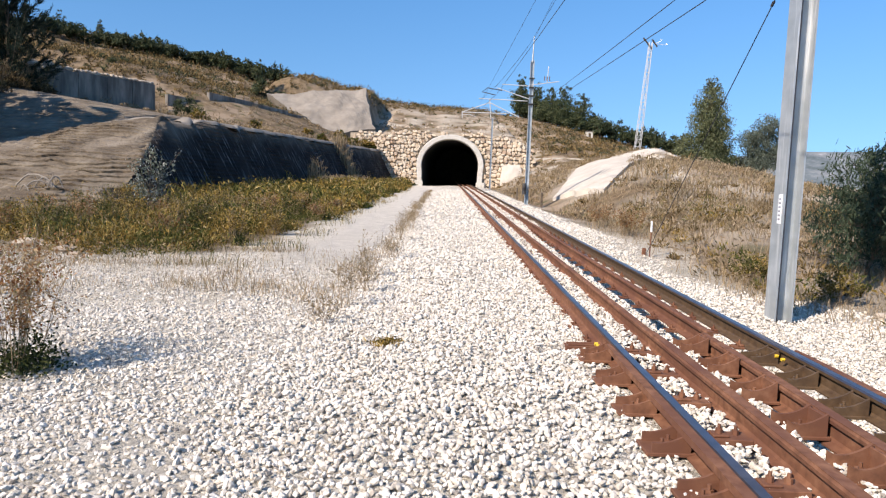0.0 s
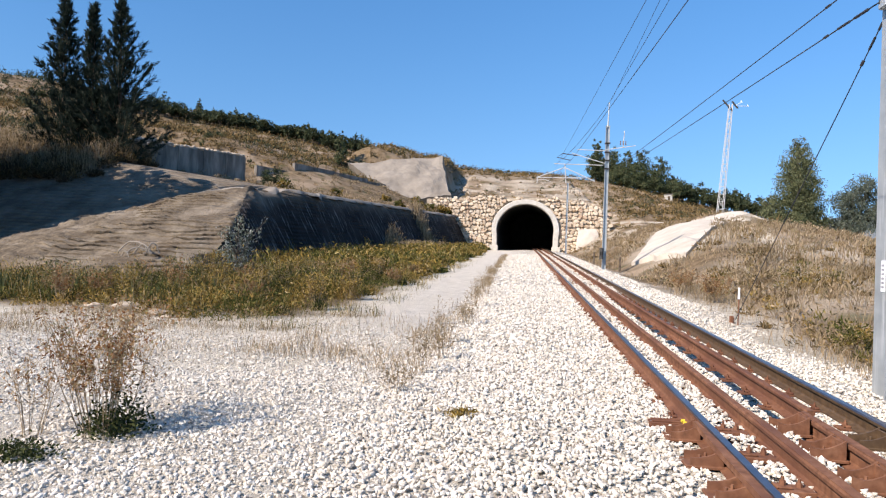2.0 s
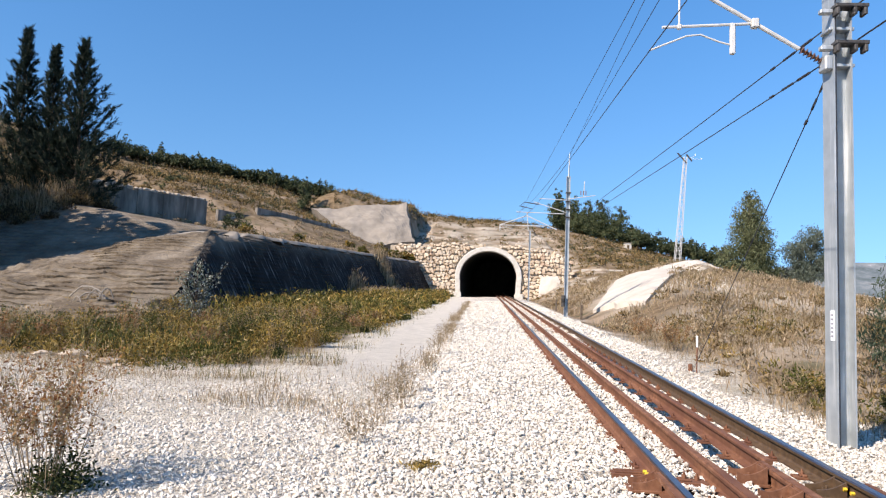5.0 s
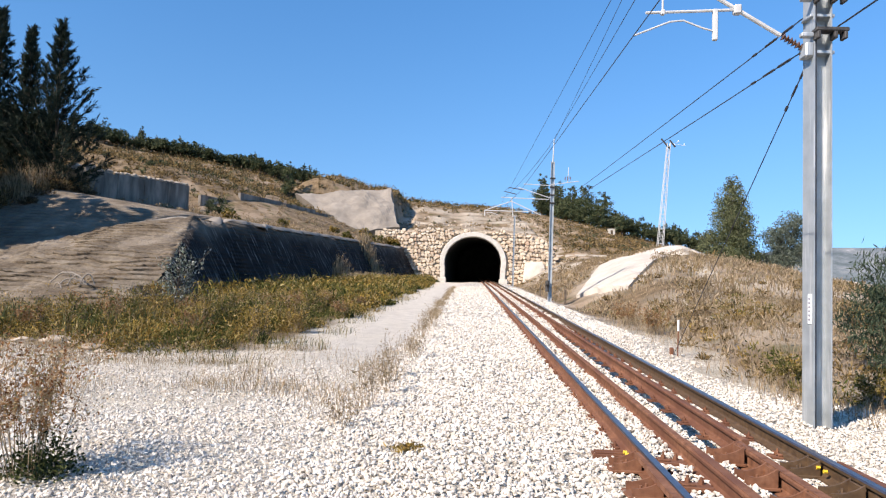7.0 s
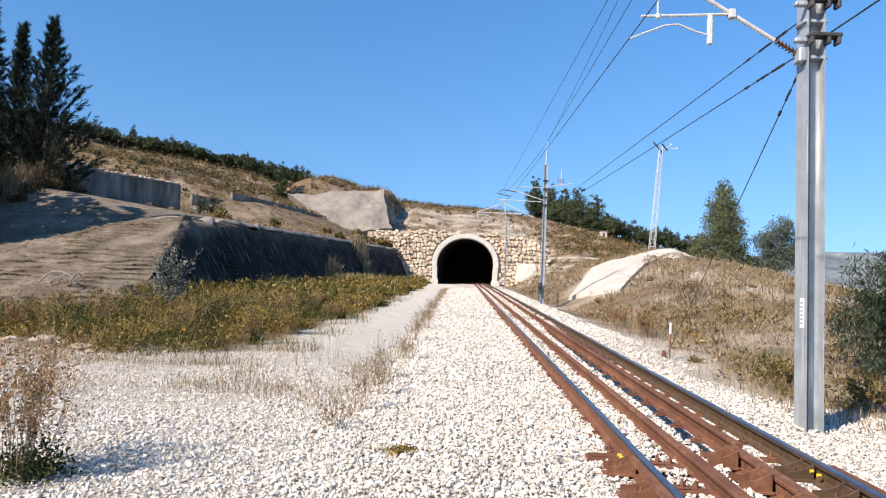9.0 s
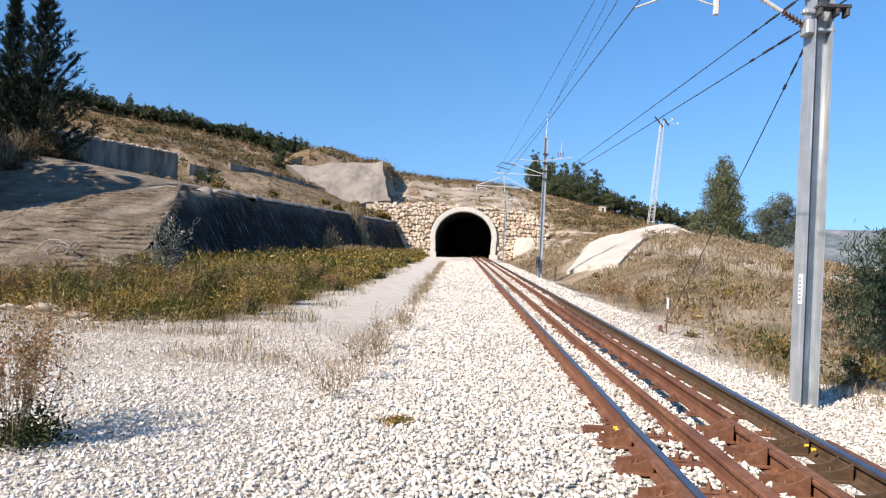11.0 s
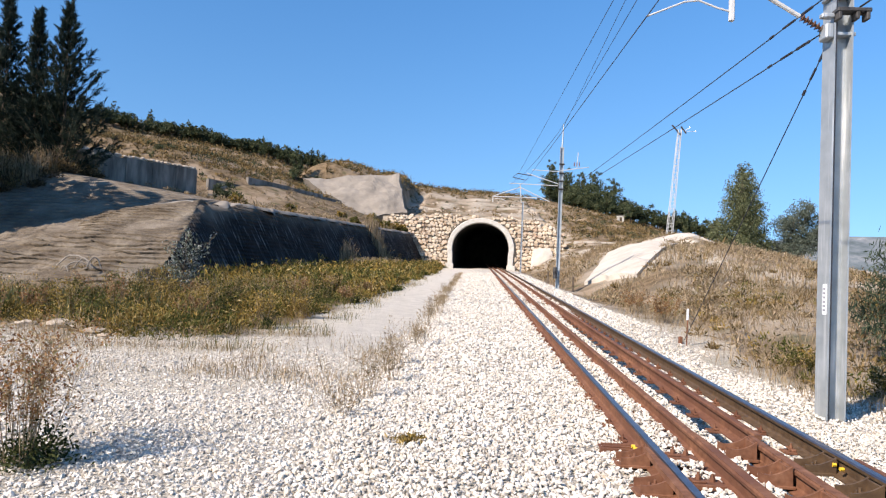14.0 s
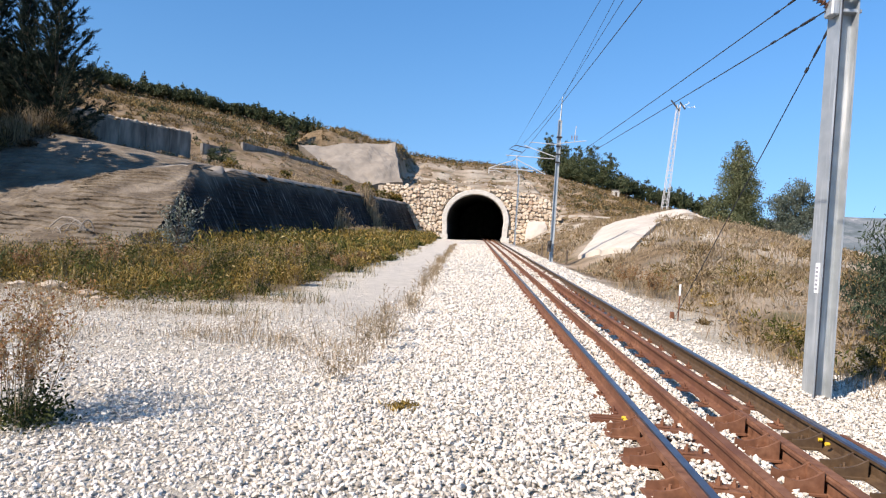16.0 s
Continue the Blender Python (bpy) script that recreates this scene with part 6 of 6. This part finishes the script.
for i in range(64):
    y = 13.2 + 0.21 * i + prng.uniform(-0.4, 0.6)
    x = float(weed_edge(y)) - 0.6 - prng.uniform(0, 6.5) * (1 if y < 20 else 0.6)
    h = prng.uniform(0.5, 1.15)
    dry_bush("tall_weed", zz(x, y), h, 0.32, 16, 700, prng.choice((weed_leaf, rustleaf, weed_leaf)), "tall bushy weed with yellow and brown heads beside the road", green_leaf if i % 3 == 0 else None, "weed", 0.05, "tall weeds beside the road")


# ---- pieces: rubble stones of the portal wall ----
def rubble(w, h, depth, seed):
    """A rough stone, its back at y = 0, with a lumpy front."""
    r = random.Random(seed)
    n = 8
    ring = []
    for i in range(n):
        a = 2 * math.pi * (i + 0.5) / n
        sx, sz = math.cos(a), math.sin(a)
        k = 1.0 / max(abs(sx), abs(sz)) ** 0.8
        ring.append((sx * k * w / 2 * r.uniform(0.86, 1.04), sz * k * h / 2 * r.uniform(0.86, 1.04)))
    verts = [(x, 0.0, z) for x, z in ring]
    verts += [(x * 0.98, -depth * r.uniform(0.45, 0.75), z * 0.98) for x, z in ring]
    verts += [(x * 0.78, -depth * r.uniform(0.8, 1.1), z * 0.78) for x, z in ring]
    faces = []
    for L in (0, n):
        for i in range(n):
            j = (i + 1) % n
            faces.append((L + i, L + j, L + n + j, L + n + i))
    faces.append(tuple(range(2 * n, 3 * n)))
    return verts, faces


def build_rubble():
    r = random.Random(11)
    z0 = float(rail_z(PORTAL_Y)) - 0.6
    zc = float(rail_z(PORTAL_Y)) - 0.35 + 2.55
    stones = []
    z = z0
    while z < EYE + 7.3:
        h = r.uniform(0.24, 0.46)
        x = -11.4 + r.uniform(0, 0.4)
        while x < 10.4:
            w = r.uniform(0.22, 0.74)
            cx, cz = x + w / 2, z + h / 2 + r.uniform(-0.13, 0.13)
            dx, dz = cx - PC, cz - zc
            inside = math.hypot(dx, dz / 0.93 if dz > 0 else 0) < PR_OUT + 0.12 and dz > -3.2
            if not inside and cz + h / 2 < wall_top(cx) + r.uniform(-0.05, 0.3) and abs(dx) > 0:
                stones.append((cx, cz, w * 1.04, h * r.uniform(0.85, 1.3), r.random()))
            x += w
        z += h * 0.94
    variants = []
    for i in range(14):
        v, f = rubble(1, 1, 1, 100 + i)
        me = bpy.data.meshes.new("stone")
        me.from_pydata(v, [], f)
        me.materials.append(stone_mat)
        me.update()
        variants.append(me)
    stones.sort(key=lambda s: abs(s[0] - PC) + 0.3 * abs(s[1] - zc))
    for i, (cx, cz, w, h, q) in enumerate(stones[:300]):
        ob = new("stone", variants[i % 14])
        ob.parent = stone_wall
        ob.matrix_basis = pose(cx, -0.11, cz, 0, (q - 0.5) * 34, 0) @ Matrix.Diagonal((w, 0.22 + 0.16 * q, h, 1))
    verts, faces = [], []
    for i, (cx, cz, w, h, q) in enumerate(stones[300:]):
        v, f = rubble(w, h, 0.22 + 0.16 * q, i)
        k = len(verts)
        verts += [(cx + a, b - 0.11, cz + c_) for a, b, c_ in v]
        faces += [tuple(j + k for j in ff) for ff in f]
    if verts:
        ob = mesh_from("outer_stones", verts, faces, stone_mat_joined, stone_wall, "rough tan rubble stones")
        tagged(ob, kind="stuff")


build_rubble()

# ---- loose rocks ----
ICO = bmesh.new()
bmesh.ops.create_icosphere(ICO, subdivisions=1, radius=1)
ICO_V = np.array([v.co[:] for v in ICO.verts])
ICO_F = np.array([[v.index for v in f.verts] for f in ICO.faces])
ICO.free()


OCT_V = np.array([(1, 0, 0), (-1, 0, 0), (0, 1, 0), (0, -1, 0), (0, 0, 1), (0, 0, -1)], float) * 1.15
OCT_F = np.array([(4, 0, 2), (4, 2, 1), (4, 1, 3), (4, 3, 0), (5, 2, 0), (5, 1, 2), (5, 3, 1), (5, 0, 3)])


def stones_mesh(name, pos, size, material, parent=None, label="", flat=0.62, coarse=False):
    """Many angular stones in one mesh: each a bent, turned lump of twenty sides, or of eight."""
    n = len(pos)
    bv, bf = (OCT_V, OCT_F) if coarse else (ICO_V, ICO_F)
    base = bv[None] * (0.72 + 0.5 * rng.random((n, len(bv), 1)))
    sc = np.stack([0.8 + 0.5 * rng.random(n), 0.6 + 0.35 * rng.random(n), flat * (0.75 + 0.5 * rng.random(n))], 1)
    v = base * sc[:, None] * (np.broadcast_to(size, n)[:, None, None] / 2)
    q = unit(rng.normal(size=(n, 4)) * np.array([1, 0.35, 0.35, 1]))
    w, x, y, z = q.T
    R = np.stack([1 - 2 * (y * y + z * z), 2 * (x * y - w * z), 2 * (x * z + w * y), 2 * (x * y + w * z), 1 - 2 * (x * x + z * z), 2 * (y * z - w * x), 2 * (x * z - w * y), 2 * (y * z + w * x), 1 - 2 * (x * x + y * y)], 1).reshape(n, 3, 3)
    v = np.einsum("nij,nkj->nki", R, v) + pos[:, None]
    f = (bf[None] + len(bv) * np.arange(n)[:, None, None]).reshape(-1, 3)
    return mesh_from(name, v.reshape(-1, 3), f, material, parent, label)


def stone_material(name, source):
    m = Mat(name, 0.9, 0, 0.2)
    r = source(m)
    c = m.ramp(r, [(0.0, (0.20, 0.18, 0.155)), (0.08, (0.44, 0.395, 0.33)), (0.45, (0.61, 0.565, 0.485)), (0.75, (0.70, 0.66, 0.59)), (0.90, (0.64, 0.55, 0.43)), (1.0, (0.74, 0.71, 0.65))])
    c = m.mix(m.ramp(m.noise(26, 4), [(0.45, (0, 0, 0)), (0.75, (1, 1, 1))]), c, m.mix(0.45, c, (0.42, 0.36, 0.28)))
    m.color(c).bump(m.noise(60, 4), 0.35, 0.006)
    return m.m


ballast_joined = stone_material("ballast_stone_joined", lambda m: m.island())


def bed_keep(x, y):
    """Leave the rails free."""
    off = x - track_x(y)
    free = np.ones_like(x)
    for r in (-GAUGE, GAUGE, -GUARD, GUARD):
        free *= np.abs(off - r) > 0.085
    free *= ~((y < 6.1) & (off < -GAUGE) & (off > -GAUGE - 0.13))
    return free * smooth(-3.75, -3.2, off + 0.3 * lumps(x, y, 0.9)) * smooth(3.0, 2.1, off + 0.5 * lumps(x, y, 1.1) - 2.6 * smooth(13, 9, y))


def left_keep(x, y):
    return (x - track_x(y) < -3.3) * smooth(13.0, 8.0, y + 2.5 * lumps(x, y, 2.3)) * smooth(-8.5, -6, x) * np.clip(smooth(-0.6, 0.2, lumps(x + 40, y, 1.6) + 0.4 * lumps(x, y, 0.6) + 0.35), 0.2, 1)


def layer(n, x0, x1, y0, y1, keep, lift):
    p = scatter(n, x0, x1, y0, y1, keep)
    p[:, 2] += 0.02 + lift * rng.random(len(p)) + 0.055 * (np.abs(p[:, 0] - track_x(p[:, 1])) < 0.67)
    return p


p = layer(64000, -1.9, 7.4, 1.6, 9.5, bed_keep, 0.03)
pm = layer(36000, -1.9, 7.4, 9.5, 22, bed_keep, 0.03)
beyond, rest = np.flatnonzero(p[:, 1] >= 5.2), np.flatnonzero(p[:, 1] < 5.2)
ballast = stones_mesh("ballast", p[rest], (0.024 + 0.032 * rng.random(len(rest))), ballast_joined)
stuff(stones_mesh("ballast_beyond", p[beyond], 0.026 + 0.033 * rng.random(len(beyond)), ballast_joined, coarse=True), "white crushed stone ballast beside and between the rails", "ballast")
tagged(ballast, "white crushed stone ballast round the rails", "ballast", kind="stuff")
stuff(stones_mesh("ballast_middle", pm, 0.036 + 0.040 * rng.random(len(pm)), ballast_joined, coarse=True), "white crushed stone ballast along the rails", "ballast")
p2 = layer(9000, -1.6, 4.9, 22, 60, bed_keep, 0.02)
stuff(stones_mesh("ballast_far", p2, 0.07 + 0.05 * rng.random(len(p2)), ballast_joined, coarse=True), "white crushed stone ballast along the track", "ballast")
p3 = layer(72000, -9, -0.9, 2.4, 13.5, left_keep, 0.01)
close = p3[:, 1] < 4.7
stuff(stones_mesh("scattered_gravel", p3[close], 0.022 + 0.036 * rng.random(int(close.sum())) ** 1.5, ballast_joined), "loose white gravel scattered over the dusty ground", "gravel")
stuff(stones_mesh("scattered_gravel", p3[~close], 0.02 + 0.04 * rng.random(int((~close).sum())) ** 2, ballast_joined, coarse=True), "loose white gravel thinning out towards the weeds", "gravel")
p5 = layer(34000, -10.5, -1.6, 7.0, 13.2, lambda x, y: smooth(13.0, 12.0, y + 0.5 * lumps(x, y, 1.3)) * smooth(-1.3, -1.9, x - track_x(y) + 1.2) * np.clip(0.55 + 0.6 * lumps(x, y, 1.2), 0.1, 1) * np.where(x > -3.2, smooth(11, 8.5, y), 1), 0.0)
stuff(stones_mesh("fine_gravel", p5, 0.014 + 0.024 * rng.random(len(p5)) ** 2, ballast_joined, coarse=True), "fine pale gravel on the dusty ground before the weeds", "gravel")
p4 = layer(260, -6.5, -1.5, 3.2, 9.5, lambda x, y: np.ones_like(x), 0.0)
dark_stone = speckle("dark_stone", [(0.3, (0.10, 0.09, 0.08)), (0.7, (0.26, 0.23, 0.20))], 20, 0.9, 0.3)
stuff(stones_mesh("dark_pebbles", p4[:90], 0.03 + 0.03 * rng.random(90), dark_stone), "a few dark pebbles among the gravel", "gravel")

# dark pebbles added in place of small specks of shadow and grass
p6 = layer(9000, -10, -1.6, 6.0, 13.2, lambda x, y: np.clip(0.5 + 0.7 * lumps(x, y, 1.0), 0.05, 1) * np.where(x > -3.2, 0.3, 1), 0.0)
stuff(stones_mesh("speck_pebbles", p6, 0.016 + 0.024 * rng.random(len(p6)) ** 2, dark_stone, coarse=True), "small dark pebbles added for specks of shadow and grass on the dusty ground", "gravel")

# boulders: rock pile by the retaining wall, edge of the dirt lot
rock_m = Mat("pale_rock", 0.95, 0, 0.2)
rock_m.color(rock_m.ramp(rock_m.noise(2.2, 6), [(0.3, (0.30, 0.235, 0.17)), (0.7, (0.55, 0.47, 0.37))])).bump(rock_m.noise(7, 6), 0.7, 0.06)


def boulder(at, size, label, group, squash=0.7):
    bm = bmesh.new()
    bmesh.ops.create_icosphere(bm, subdivisions=2, radius=size / 2)
    seed = Vector(rng.normal(size=3)) * 10
    for v in bm.verts:
        d = v.co.normalized()
        v.co *= 1 + 0.38 * noise.noise(d * 1.6 + seed) + 0.16 * noise.noise(d * 4 + seed)
        v.co.z *= squash
    ob = part("boulder", bm, rock_m.m)
    ob.location = at
    return tagged(ob, label, "boulder", group)


for i in range(22):
    x, y = -31.5 + prng.uniform(-0.8, 0.9), 49.9 + prng.uniform(-0.4, 0.4)
    boulder((x, y, EYE + 8.15 + prng.uniform(-0.2, 0.4)), prng.uniform(0.5, 0.95), "pale broken rock in a pile by the retaining wall", "rock pile")
for i in range(34):
    u = i / 33
    x, y = -30.6 + 3.4 * u + prng.uniform(-0.2, 0.02), 49.7 + 10.2 * u
    boulder((x, y, EYE + 8.48 + 0.42 * u), prng.uniform(0.28, 0.6), "pale rock lying along the top of the retaining wall", "rocks above the wall")
q = scatter(900, -11, 13, 79.5, 116, lambda x, y: np.clip(0.35 + 0.8 * lumps(x, y, 3.0), 0.05, 1))
stuff(stones_mesh("slope_rubble", q, 0.18 + 0.5 * rng.random(len(q)) ** 2, rock_m.m), "pale broken rock on the slope above the tunnel", "rubble")
for x, y, s in ((-7.3, 12.3, 0.45), (-7.7, 12.6, 0.5), (-8.3, 12.8, 0.6), (-9.1, 12.9, 0.4), (-6.9, 12.0, 0.25), (-20.3, 33.6, 0.8), (-19.6, 33.9, 0.5), (7.2, 10.2, 0.35), (6.6, 12.6, 0.3)):
    boulder((x, y, ground_at(x, y) + s * 0.1), s, "pale dusty rock lying on the ground", "loose rocks", 0.32)
